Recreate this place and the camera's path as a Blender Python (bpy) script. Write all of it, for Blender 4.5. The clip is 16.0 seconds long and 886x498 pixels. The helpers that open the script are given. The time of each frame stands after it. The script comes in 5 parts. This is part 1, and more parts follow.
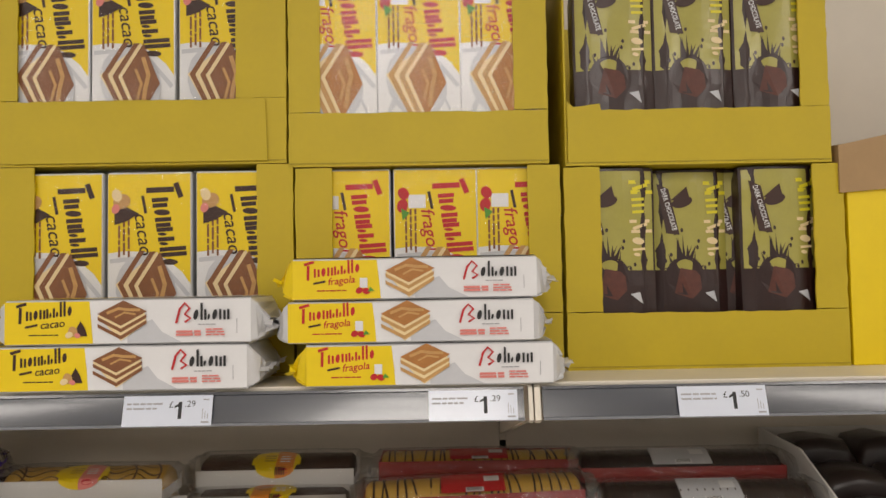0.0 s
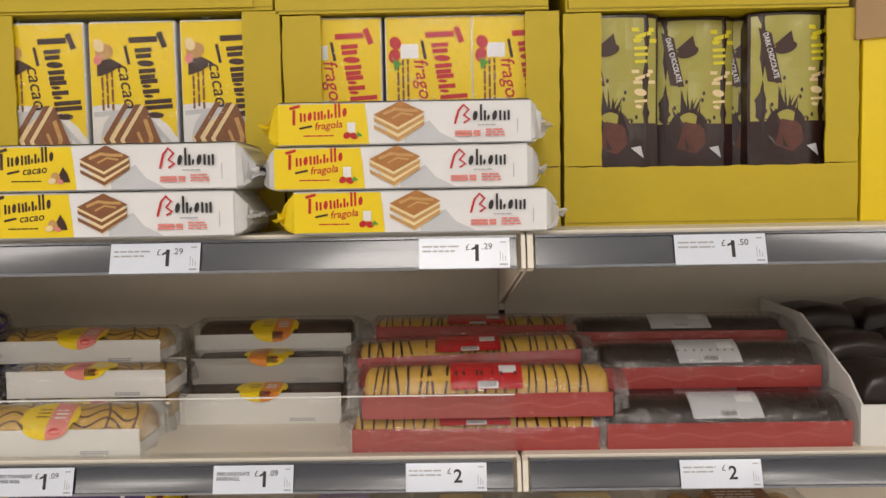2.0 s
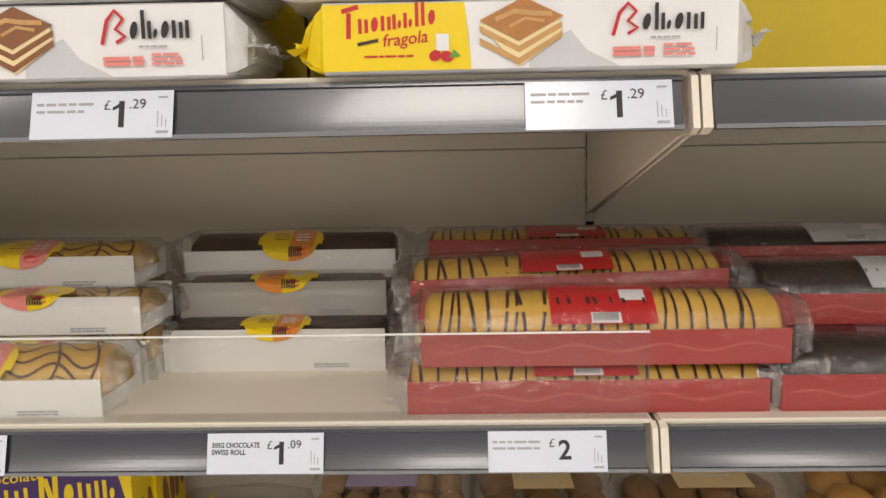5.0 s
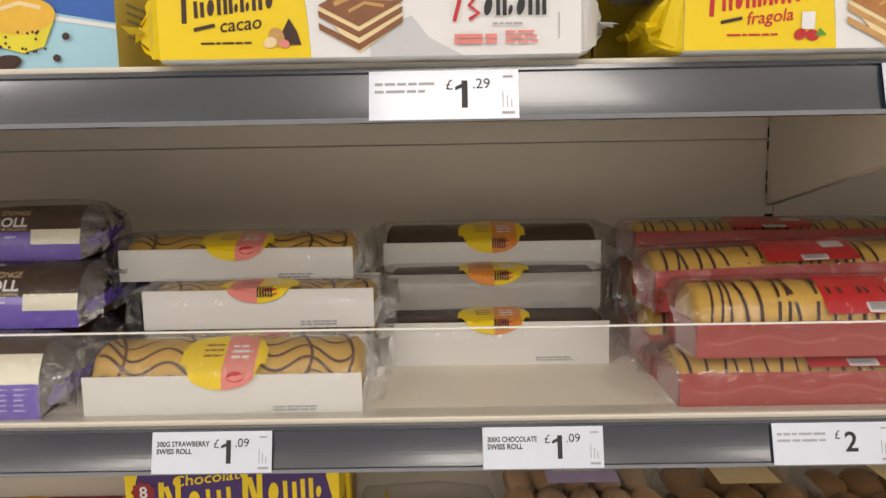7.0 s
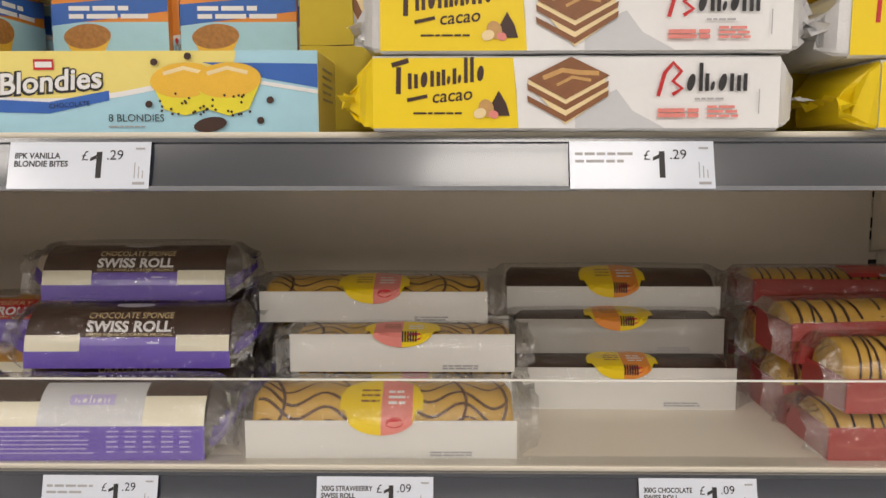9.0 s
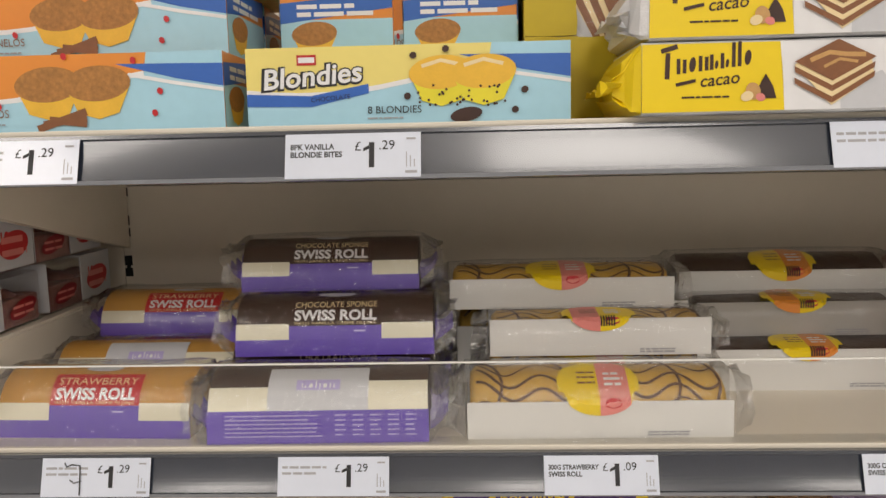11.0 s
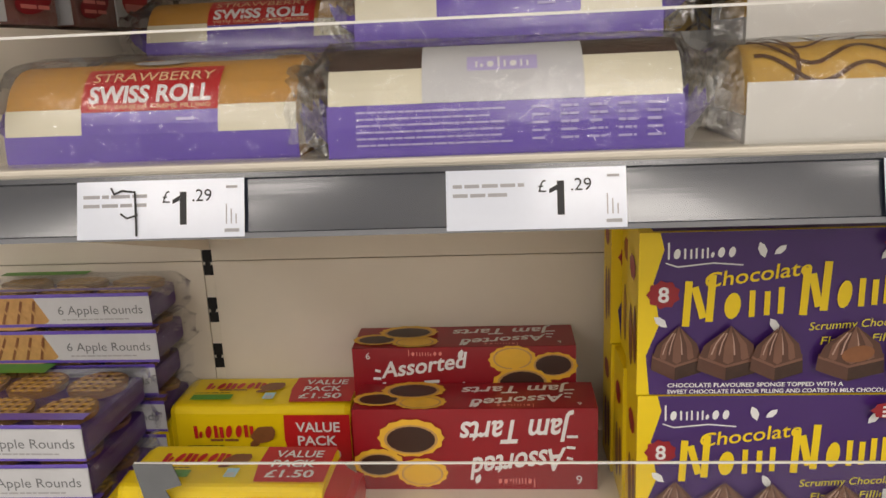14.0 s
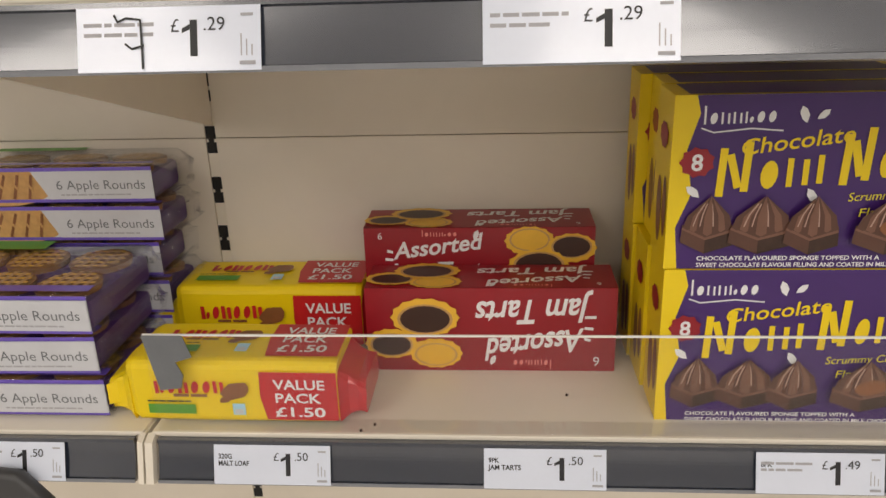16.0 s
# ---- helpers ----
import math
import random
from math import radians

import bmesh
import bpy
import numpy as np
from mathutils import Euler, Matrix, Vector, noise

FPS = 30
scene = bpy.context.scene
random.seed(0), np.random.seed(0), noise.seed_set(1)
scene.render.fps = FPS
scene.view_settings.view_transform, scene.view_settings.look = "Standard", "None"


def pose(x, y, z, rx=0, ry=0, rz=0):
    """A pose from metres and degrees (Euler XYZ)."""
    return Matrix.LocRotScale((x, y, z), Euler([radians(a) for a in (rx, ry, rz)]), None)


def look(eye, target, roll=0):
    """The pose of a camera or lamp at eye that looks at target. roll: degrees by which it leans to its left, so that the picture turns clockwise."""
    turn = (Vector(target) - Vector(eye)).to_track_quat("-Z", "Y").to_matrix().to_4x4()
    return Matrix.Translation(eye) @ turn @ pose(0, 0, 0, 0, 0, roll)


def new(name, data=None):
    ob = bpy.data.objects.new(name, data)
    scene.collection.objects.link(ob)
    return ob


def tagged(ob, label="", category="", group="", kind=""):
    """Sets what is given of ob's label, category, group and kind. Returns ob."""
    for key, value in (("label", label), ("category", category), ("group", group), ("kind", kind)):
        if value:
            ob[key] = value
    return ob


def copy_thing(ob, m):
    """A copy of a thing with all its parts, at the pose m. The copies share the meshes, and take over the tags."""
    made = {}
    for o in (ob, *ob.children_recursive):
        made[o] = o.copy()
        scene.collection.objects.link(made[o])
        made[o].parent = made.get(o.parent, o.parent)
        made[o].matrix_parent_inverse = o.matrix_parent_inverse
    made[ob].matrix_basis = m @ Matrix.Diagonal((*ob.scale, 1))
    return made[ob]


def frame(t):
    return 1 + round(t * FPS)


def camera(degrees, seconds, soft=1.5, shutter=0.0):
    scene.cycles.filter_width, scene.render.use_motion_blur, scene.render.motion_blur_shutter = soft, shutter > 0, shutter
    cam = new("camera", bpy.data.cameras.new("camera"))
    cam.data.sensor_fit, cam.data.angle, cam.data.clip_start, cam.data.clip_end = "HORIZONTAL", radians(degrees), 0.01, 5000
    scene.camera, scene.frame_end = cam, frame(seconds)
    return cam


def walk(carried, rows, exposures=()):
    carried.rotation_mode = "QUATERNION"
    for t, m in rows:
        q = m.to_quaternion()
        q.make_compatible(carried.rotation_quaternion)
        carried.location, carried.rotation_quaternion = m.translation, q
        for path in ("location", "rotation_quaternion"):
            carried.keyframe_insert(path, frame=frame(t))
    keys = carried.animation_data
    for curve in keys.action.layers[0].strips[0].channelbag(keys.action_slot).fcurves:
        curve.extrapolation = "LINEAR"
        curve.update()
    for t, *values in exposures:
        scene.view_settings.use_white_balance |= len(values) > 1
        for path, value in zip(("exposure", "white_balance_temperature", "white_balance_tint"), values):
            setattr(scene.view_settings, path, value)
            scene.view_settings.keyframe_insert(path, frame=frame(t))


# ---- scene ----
cam = camera(59.0, 16.0)
PATH = [
    (0, (-0.109, -0.94, 1.521), (-0.098, 1.058, 1.615), -1.0),
    (0.5, (-0.113, -0.951, 1.51), (-0.111, 1.048, 1.557), -1.1),
    (1, (-0.113, -0.944, 1.486), (-0.123, 1.056, 1.478), -1.0),
    (1.5, (-0.106, -0.939, 1.467), (-0.128, 1.06, 1.4), -1.0),
    (2, (-0.083, -0.913, 1.443), (-0.112, 1.082, 1.315), -1.0),
    (2.5, (-0.066, -0.869, 1.419), (-0.085, 1.124, 1.25), -1.1),
    (3, (-0.088, -0.784, 1.407), (-0.099, 1.207, 1.21), -1.2),
    (5.5, (-0.222, -0.572, 1.351), (-0.287, 1.406, 1.066), -1.1),
    (6, (-0.302, -0.573, 1.349), (-0.357, 1.407, 1.067), -1.0),
    (6.5, (-0.375, -0.574, 1.35), (-0.408, 1.406, 1.071), -1.0),
    (7, (-0.43, -0.567, 1.349), (-0.444, 1.413, 1.071), -1.0),
    (7.5, (-0.49, -0.561, 1.347), (-0.491, 1.421, 1.081), -0.9),
    (8, (-0.512, -0.559, 1.371), (-0.515, 1.424, 1.112), -0.4),
    (10.5, (-0.706, -0.631, 1.395), (-0.783, 1.353, 1.157), -0.8),
    (11, (-0.75, -0.611, 1.382), (-0.838, 1.371, 1.132), -1.3),
    (11.5, (-0.772, -0.595, 1.361), (-0.873, 1.384, 1.09), -1.8),
    (12, (-0.797, -0.575, 1.327), (-0.922, 1.397, 1.018), -2.3),
    (12.5, (-0.816, -0.544, 1.287), (-0.96, 1.42, 0.939), -2.6),
    (13, (-0.838, -0.486, 1.25), (-0.993, 1.47, 0.864), -2.7),
    (13.5, (-0.875, -0.43, 1.211), (-1.029, 1.517, 0.776), -2.6),
    (14, (-0.907, -0.369, 1.17), (-1.065, 1.561, 0.67), -2.5),
    (14.5, (-0.936, -0.332, 1.129), (-1.101, 1.588, 0.592), -1.3),
    (15, (-0.942, -0.332, 1.12), (-1.111, 1.571, 0.531), -1.4),
    (15.5, (-0.933, -0.346, 1.122), (-1.083, 1.541, 0.475), -1.8),
    (16, (-0.932, -0.353, 1.118), (-1.078, 1.519, 0.427), -1.8),
]
walk(cam, [(t, look(eye, target, roll)) for t, eye, target, roll in PATH],
     exposures=((0, -0.33), (1.5, -0.24), (3, -0.1), (5.5, 0.03), (8, -0.07), (10.5, -0.19), (11.5, -0.13), (13, 0.03), (14.5, -0.17), (16, -0.14)))

# ---- light ----
world = bpy.data.worlds.new("world")
scene.world = world
world.use_nodes = True
world.node_tree.nodes["Background"].inputs[0].default_value = (0.9, 0.92, 1.0, 1)
world.node_tree.nodes["Background"].inputs[1].default_value = 0.01
LAMPS = [(-1.7, -0.95, 3), (1.3, -0.95, 3), (-3.0, -2.45, 33), (-0.2, -2.45, 33), (2.6, -2.45, 33), (-3.0, -3.9, 33), (-0.2, -3.9, 33), (2.6, -3.9, 33), (-3.0, -6.2, 50), (-0.2, -6.2, 50), (2.6, -6.2, 50)]
for lx, ly, watts in LAMPS:
    ld = bpy.data.lights.new("ceiling_lamp", "AREA")
    ld.shape, ld.size, ld.size_y, ld.energy, ld.color = "RECTANGLE", 1.0, 1.3, watts, (1.0, 0.925, 0.86)
    lamp = new("ceiling_lamp", ld)
    lamp.matrix_world = pose(lx, ly, 2.94)


# ---- materials ----
MATS = {}


def mk(name, col, rough=0.5, var=0.12, scale=40.0, bump=0.0, metal=0.0, coat=0.0, stretch=(1, 1, 1), spec=0.5):
    """A painted, printed or baked surface with grain at two scales."""
    if name in MATS:
        return MATS[name]
    m = bpy.data.materials.new(name)
    m.use_nodes = True
    nt = m.node_tree
    b = nt.nodes["Principled BSDF"]
    tc = nt.nodes.new("ShaderNodeTexCoord")
    mp = nt.nodes.new("ShaderNodeMapping")
    mp.inputs["Scale"].default_value = stretch
    nt.links.new(tc.outputs["Object"], mp.inputs[0])
    n1 = nt.nodes.new("ShaderNodeTexNoise")
    n1.inputs["Scale"].default_value, n1.inputs["Detail"].default_value = scale, 5
    n2 = nt.nodes.new("ShaderNodeTexNoise")
    n2.inputs["Scale"].default_value, n2.inputs["Detail"].default_value = scale * 9, 3
    nt.links.new(mp.outputs[0], n1.inputs[0])
    nt.links.new(mp.outputs[0], n2.inputs[0])
    add = nt.nodes.new("ShaderNodeMath")
    add.operation = "MULTIPLY_ADD"
    add.inputs[1].default_value = 0.4
    nt.links.new(n2.outputs[0], add.inputs[0])
    nt.links.new(n1.outputs[0], add.inputs[2])
    mix = nt.nodes.new("ShaderNodeMix")
    mix.data_type = "RGBA"
    mix.inputs[6].default_value = (*[min(1, c * (1 + var * 0.6)) for c in col], 1)
    mix.inputs[7].default_value = (*[c * (1 - var) for c in col], 1)
    nt.links.new(add.outputs[0], mix.inputs[0])
    nt.links.new(mix.outputs[2], b.inputs["Base Color"])
    b.inputs["Roughness"].default_value, b.inputs["Metallic"].default_value = rough, metal
    b.inputs["Coat Weight"].default_value, b.inputs["Coat Roughness"].default_value = coat, 0.12
    b.inputs["Specular IOR Level"].default_value = spec
    if bump:
        bp = nt.nodes.new("ShaderNodeBump")
        bp.inputs["Strength"].default_value, bp.inputs["Distance"].default_value = bump, 0.002
        nt.links.new(add.outputs[0], bp.inputs["Height"])
        nt.links.new(bp.outputs[0], b.inputs["Normal"])
    MATS[name] = m
    return m


def mk_film(name, tint, gloss, wrinkle=60.0, rough=0.12, strength=0.6, base=0.07):
    """Clear wrapping film or acrylic: see-through, with gloss by Fresnel and fine wrinkles."""
    m = bpy.data.materials.new(name)
    m.use_nodes = True
    nt = m.node_tree
    nt.nodes.remove(nt.nodes["Principled BSDF"])
    out = nt.nodes["Material Output"]
    tr = nt.nodes.new("ShaderNodeBsdfTransparent")
    tr.inputs[0].default_value = (*tint, 1)
    gl = nt.nodes.new("ShaderNodeBsdfGlossy")
    gl.inputs["Roughness"].default_value = rough
    lw = nt.nodes.new("ShaderNodeLayerWeight")
    lw.inputs[0].default_value = 0.5
    pw = nt.nodes.new("ShaderNodeMath")
    pw.operation, pw.inputs[1].default_value = "POWER", 3.0
    nt.links.new(lw.outputs["Facing"], pw.inputs[0])
    fr = nt.nodes.new("ShaderNodeMath")
    fr.operation, fr.inputs[1].default_value, fr.inputs[2].default_value = "MULTIPLY_ADD", gloss, gloss * base
    nt.links.new(pw.outputs[0], fr.inputs[0])
    tc = nt.nodes.new("ShaderNodeTexCoord")
    nz = nt.nodes.new("ShaderNodeTexNoise")
    nz.inputs["Scale"].default_value, nz.inputs["Detail"].default_value, nz.inputs["Distortion"].default_value = wrinkle, 3, 1.2
    bp = nt.nodes.new("ShaderNodeBump")
    bp.inputs["Strength"].default_value, bp.inputs["Distance"].default_value = strength, 0.006
    nt.links.new(tc.outputs["Object"], nz.inputs[0])
    nt.links.new(nz.outputs[0], bp.inputs["Height"])
    nt.links.new(bp.outputs[0], gl.inputs["Normal"])
    nt.links.new(bp.outputs[0], lw.inputs["Normal"])
    mx = nt.nodes.new("ShaderNodeMixShader")
    nt.links.new(fr.outputs[0], mx.inputs[0])
    nt.links.new(tr.outputs[0], mx.inputs[1])
    nt.links.new(gl.outputs[0], mx.inputs[2])
    nt.links.new(mx.outputs[0], out.inputs[0])
    return m


FILM = mk_film("clear_film", (0.985, 0.985, 0.985), 0.6, 48, 0.07, 0.6)
FOGGY = mk_film("milky_film", (0.86, 0.85, 0.83), 0.8, 45, 0.25)
CRINKLE = mk_film("crinkled_film", (0.84, 0.84, 0.83), 1.0, 90, 0.22, 1.0, 0.22)
TIGHT = mk_film("tight_film", (0.99, 0.99, 0.99), 0.3, 22, 0.05, 0.35, 0.05)
ACRYLIC = mk_film("clear_acrylic", (0.99, 0.99, 0.985), 0.35, 3, 0.05, 0.02)
ACRYLIC_EDGE = mk("acrylic_edge", (0.85, 0.84, 0.80), 0.2, 0.05)
CREAM = mk("cream_steel", (0.80, 0.74, 0.63), 0.42, 0.06, 8, 0.02)
PANEL = mk("cream_back_panel", (0.78, 0.72, 0.62), 0.5, 0.07, 5, 0.03)
STRIP = mk("dark_grey_strip", (0.020, 0.027, 0.045), 0.26, 0.25, 6, 0.01, 0.0, 1.0, (0.4, 30, 30), 1.0)
STRIP_GLINT = mk("grey_strip_glint", (0.22, 0.23, 0.25), 0.3, 0.1)
BLACK = mk("slot_black", (0.01, 0.01, 0.01), 0.8)
TICKET = mk("ticket_paper", (0.70, 0.75, 0.86), 0.4, 0.05, 30, 0, 0, 1.0)
INK = mk("black_ink", (0.014, 0.014, 0.016), 0.5)
GREYINK = mk("grey_ink", (0.38, 0.38, 0.40), 0.5)
MUSTARD = mk("mustard_card", (0.56, 0.42, 0.008), 0.5, 0.10, 14, 0.10)
# the same mustard card toned down, as painted shade for folds and recesses
MUSTARD_SHADE = mk("shaded_mustard_card", (0.40, 0.30, 0.012), 0.65, 0.1, 14, 0.08)
BROWNCARD = mk("brown_card", (0.42, 0.27, 0.13), 0.7, 0.12, 20, 0.1)
YEL = mk("yellow_print", (0.86, 0.63, 0.003), 0.38, 0.05, 20, 0.05, 0, 0.0)
WHT = mk("white_print", (0.80, 0.80, 0.81), 0.35, 0.06, 25, 0.06, 0, 0.3)
PALE = mk("pale_grey_print", (0.60, 0.61, 0.64), 0.35, 0.1, 20, 0.05, 0, 0.3)
SILVER = mk("silvery_wrap", (0.72, 0.72, 0.73), 0.28, 0.12, 60, 0.4, 0.25)
DKBROWN = mk("dark_brown_print", (0.045, 0.016, 0.009), 0.4)
BROWN = mk("brown_print", (0.26, 0.10, 0.035), 0.4, 0.25, 120)
TAN = mk("tan_print", (0.62, 0.35, 0.12), 0.4, 0.25, 150)
CREAMP = mk("cream_print", (0.85, 0.68, 0.38), 0.4, 0.1)
RED = mk("red_print", (0.55, 0.015, 0.02), 0.35)
CRIMSON = mk("crimson_card", (0.30, 0.005, 0.014), 0.4, 0.12, 18, 0.03, 0, 0.1)
PINK = mk("pink_print", (0.78, 0.25, 0.22), 0.4)
GREEN = mk("green_print", (0.10, 0.33, 0.03), 0.4)
OLIVE = mk("olive_wrap", (0.42, 0.38, 0.08), 0.32, 0.15, 30, 0.12, 0.0, 0.2)
CHOCWRAP = mk("chocolate_wrap", (0.035, 0.014, 0.012), 0.3, 0.3, 60, 0.2, 0, 0.15)
LEMON = mk("lemon_print", (0.80, 0.70, 0.03), 0.4)
ORANGE = mk("orange_print", (0.78, 0.27, 0.03), 0.4, 0.08, 20, 0.03, 0, 0.2)
SKY = mk("sky_blue_print", (0.40, 0.68, 0.82), 0.4, 0.12, 12, 0.02, 0, 0.2)
BLUE = mk("blue_print", (0.03, 0.13, 0.50), 0.4)
PALEYEL = mk("pale_yellow_print", (0.83, 0.70, 0.20), 0.4, 0.06, 16, 0.02, 0, 0.2)
GOLD = mk("golden_cake_print", (0.85, 0.50, 0.04), 0.4, 0.15, 60)
CRUMB = mk("crumb_print", (0.52, 0.23, 0.05), 0.5, 0.5, 260, 0.2)
PURPLE = mk("violet_wrap", (0.15, 0.085, 0.50), 0.3, 0.15, 30, 0.15, 0, 0.4)
PURPLE_D = mk("deep_purple_card", (0.052, 0.012, 0.14), 0.4, 0.1, 16, 0.03, 0, 0.1)
LILAC = mk("lilac_print", (0.50, 0.44, 0.75), 0.4)
IVORY = mk("ivory_print", (0.78, 0.74, 0.58), 0.35, 0.06, 20, 0.03, 0, 0.3)
CHOC = mk("chocolate_sponge", (0.055, 0.025, 0.014), 0.6, 0.3, 160, 0.3)
CHOCCOAT = mk("dark_chocolate_coating", (0.022, 0.012, 0.010), 0.3, 0.3, 60, 0.2)
SPONGE = mk("golden_sponge", (0.62, 0.32, 0.06), 0.7, 0.25, 180, 0.35)
SPONGE_Y = mk("yellow_sponge", (0.66, 0.40, 0.07), 0.55, 0.2, 150, 0.25)
CARDW = mk("white_tray_card", (0.74, 0.73, 0.70), 0.55, 0.05, 12, 0.03)
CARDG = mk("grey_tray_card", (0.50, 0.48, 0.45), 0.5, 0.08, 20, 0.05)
REDTRAY = mk("red_tray_card", (0.36, 0.035, 0.03), 0.5, 0.1, 18, 0.03)
REDWAVE = mk("red_tray_wave", (0.46, 0.08, 0.06), 0.5, 0.1)
PASTRY = mk("baked_pastry", (0.30, 0.15, 0.05), 0.6, 0.35, 120, 0.4)
PALEBUN = mk("pale_bun", (0.50, 0.31, 0.16), 0.6, 0.2, 90, 0.2)
MILKCHOC = mk("milk_chocolate_print", (0.11, 0.045, 0.028), 0.4, 0.25, 60)
MILKCHOC_L = mk("light_chocolate_print", (0.20, 0.095, 0.06), 0.4, 0.2, 60)
CHOCSHINE = mk("chocolate_shine_print", (0.46, 0.30, 0.24), 0.4, 0.1)
AMBER = mk("amber_cake_print", (0.50, 0.21, 0.05), 0.4, 0.3, 90)
ZEBRA = mk("dark_icing", (0.12, 0.055, 0.022), 0.5, 0.25, 90)
TUBPINK = mk("pink_iced_cake", (0.34, 0.15, 0.13), 0.5, 0.35, 60, 0.2)
TAPE = mk("grey_torn_card", (0.16, 0.17, 0.18), 0.5, 0.15, 40, 0.05)
DKPLASTIC = mk("dark_plastic", (0.05, 0.05, 0.052), 0.45)
FLOORM = mk("grey_vinyl", (0.62, 0.60, 0.57), 0.35, 0.12, 3, 0.02)
FARWALL = mk("grey_wall", (0.30, 0.29, 0.28), 0.7, 0.15, 2, 0.03)
WALLM = mk("white_wall", (0.72, 0.71, 0.69), 0.7, 0.05, 2, 0.03)


# ---- helpers for things ----
def flat_mesh(name, verts, faces, mats, idx=None, smooth=False):
    me = bpy.data.meshes.new(name)
    me.from_pydata(verts, [], faces)
    for m in mats:
        me.materials.append(m)
    if idx:
        for p, k in zip(me.polygons, idx):
            p.material_index = k
    if smooth:
        for p in me.polygons:
            p.use_smooth = True
    me.update()
    return me


def part(name, data, material, parent, label="", smooth=False):
    """One mesh object under a thing or a part, from a bmesh or a mesh."""
    if isinstance(data, bmesh.types.BMesh):
        me = bpy.data.meshes.new(name)
        data.to_mesh(me)
        data.free()
        me.materials.append(material)
        if smooth:
            for p in me.polygons:
                p.use_smooth = True
    else:
        me = data
    ob = new(name, me)
    ob.parent = parent
    if label:
        ob["label"] = label
    return ob


def thing(name, label, category, group="", kind="", at=None):
    ob = new(name)
    ob.empty_display_size = 0.02
    if at is not None:
        ob.matrix_world = at
    return tagged(ob, label, category, group, kind)


def solid(name, data, material, label, category, group="", kind="", at=None, smooth=False):
    ob = part(name, data, material, None, "", smooth)
    if at is not None:
        ob.matrix_world = at
    return tagged(ob, label, category, group, kind)


def box_bm(x0, y0, z0, x1, y1, z1, bevel=0.0, bm=None, segs=2):
    own = bmesh.new()
    bmesh.ops.create_cube(own, size=1, matrix=Matrix.Translation(((x0 + x1) / 2, (y0 + y1) / 2, (z0 + z1) / 2)) @ Matrix.Diagonal((x1 - x0, y1 - y0, z1 - z0, 1)))
    if bevel:
        bmesh.ops.bevel(own, geom=own.edges[:], offset=bevel, segments=segs, profile=0.6, affect="EDGES")
    if bm is None:
        return own
    tmp = bpy.data.meshes.new("tmp")
    own.to_mesh(tmp)
    own.free()
    bm.from_mesh(tmp)
    bpy.data.meshes.remove(tmp)
    return bm


def prism_bm(profile, x0, x1, axis="x"):
    """A closed profile of (y, z) drawn out along x (or (x, z) along y)."""
    bm = bmesh.new()
    ends = []
    for t in (x0, x1):
        ends.append([bm.verts.new((t, a, b) if axis == "x" else (a, t, b)) for a, b in profile])
    n = len(profile)
    for i in range(n):
        bm.faces.new((ends[0][i], ends[0][(i + 1) % n], ends[1][(i + 1) % n], ends[1][i]))
    bm.faces.new(ends[0])
    bm.faces.new(ends[1][::-1])
    bmesh.ops.recalc_face_normals(bm, faces=bm.faces[:])
    return bm


def loft(rings, closed=True, caps=True):
    """A bmesh through rings of equal length."""
    bm = bmesh.new()
    vs = [[bm.verts.new(p) for p in r] for r in rings]
    n = len(rings[0])
    for a, b in zip(vs, vs[1:]):
        for i in range(n if closed else n - 1):
            bm.faces.new((a[i], a[(i + 1) % n], b[(i + 1) % n], b[i]))
    if caps:
        bm.faces.new(vs[0][::-1])
        bm.faces.new(vs[-1])
    bmesh.ops.recalc_face_normals(bm, faces=bm.faces[:])
    return bm


def wob(p, amp, freq, off=0.0):
    v = noise.noise_vector(Vector(p) * freq + Vector((off, off * 1.7, off * 0.3)))
    return Vector(p) + v * amp


def rr_ring(x, y0, y1, z0, z1, r, n=4):
    """A rounded rectangle in y and z at x."""
    pts = []
    for cy, cz, a0 in ((y1 - r, z1 - r, 0), (y0 + r, z1 - r, 90), (y0 + r, z0 + r, 180), (y1 - r, z0 + r, 270)):
        for k in range(n + 1):
            a = radians(a0 + 90 * k / n)
            pts.append((x, cy + r * math.cos(a), cz + r * math.sin(a)))
    return pts


def gathered(ob, length):
    """The wrapper beyond both ends of its content, drawn together in tight creases."""
    ob.data.materials.append(CRINKLE)
    for p in ob.data.polygons:
        if p.center.x < 0 or p.center.x > length:
            p.material_index = 1
    ob.visible_shadow = False


GLYPHS = {}


def glyphs(txt, bold=0.0):
    """Vertices and faces of a text in the built-in font, one unit high."""
    if (txt, bold) not in GLYPHS:
        cu = bpy.data.curves.new("txt", "FONT")
        cu.body, cu.size, cu.resolution_u, cu.offset = txt, 1.0, 3, bold
        ob = bpy.data.objects.new("txt", cu)
        scene.collection.objects.link(ob)
        dg = bpy.context.evaluated_depsgraph_get()
        me = bpy.data.meshes.new_from_object(ob.evaluated_get(dg))
        vs = [(v.co.x, v.co.y) for v in me.vertices]
        fs = [tuple(p.vertices) for p in me.polygons]
        bpy.data.objects.remove(ob)
        bpy.data.curves.remove(cu)
        bpy.data.meshes.remove(me)
        w = max([v[0] for v in vs] or [1])
        GLYPHS[(txt, bold)] = (vs, fs, w)
    return GLYPHS[(txt, bold)]


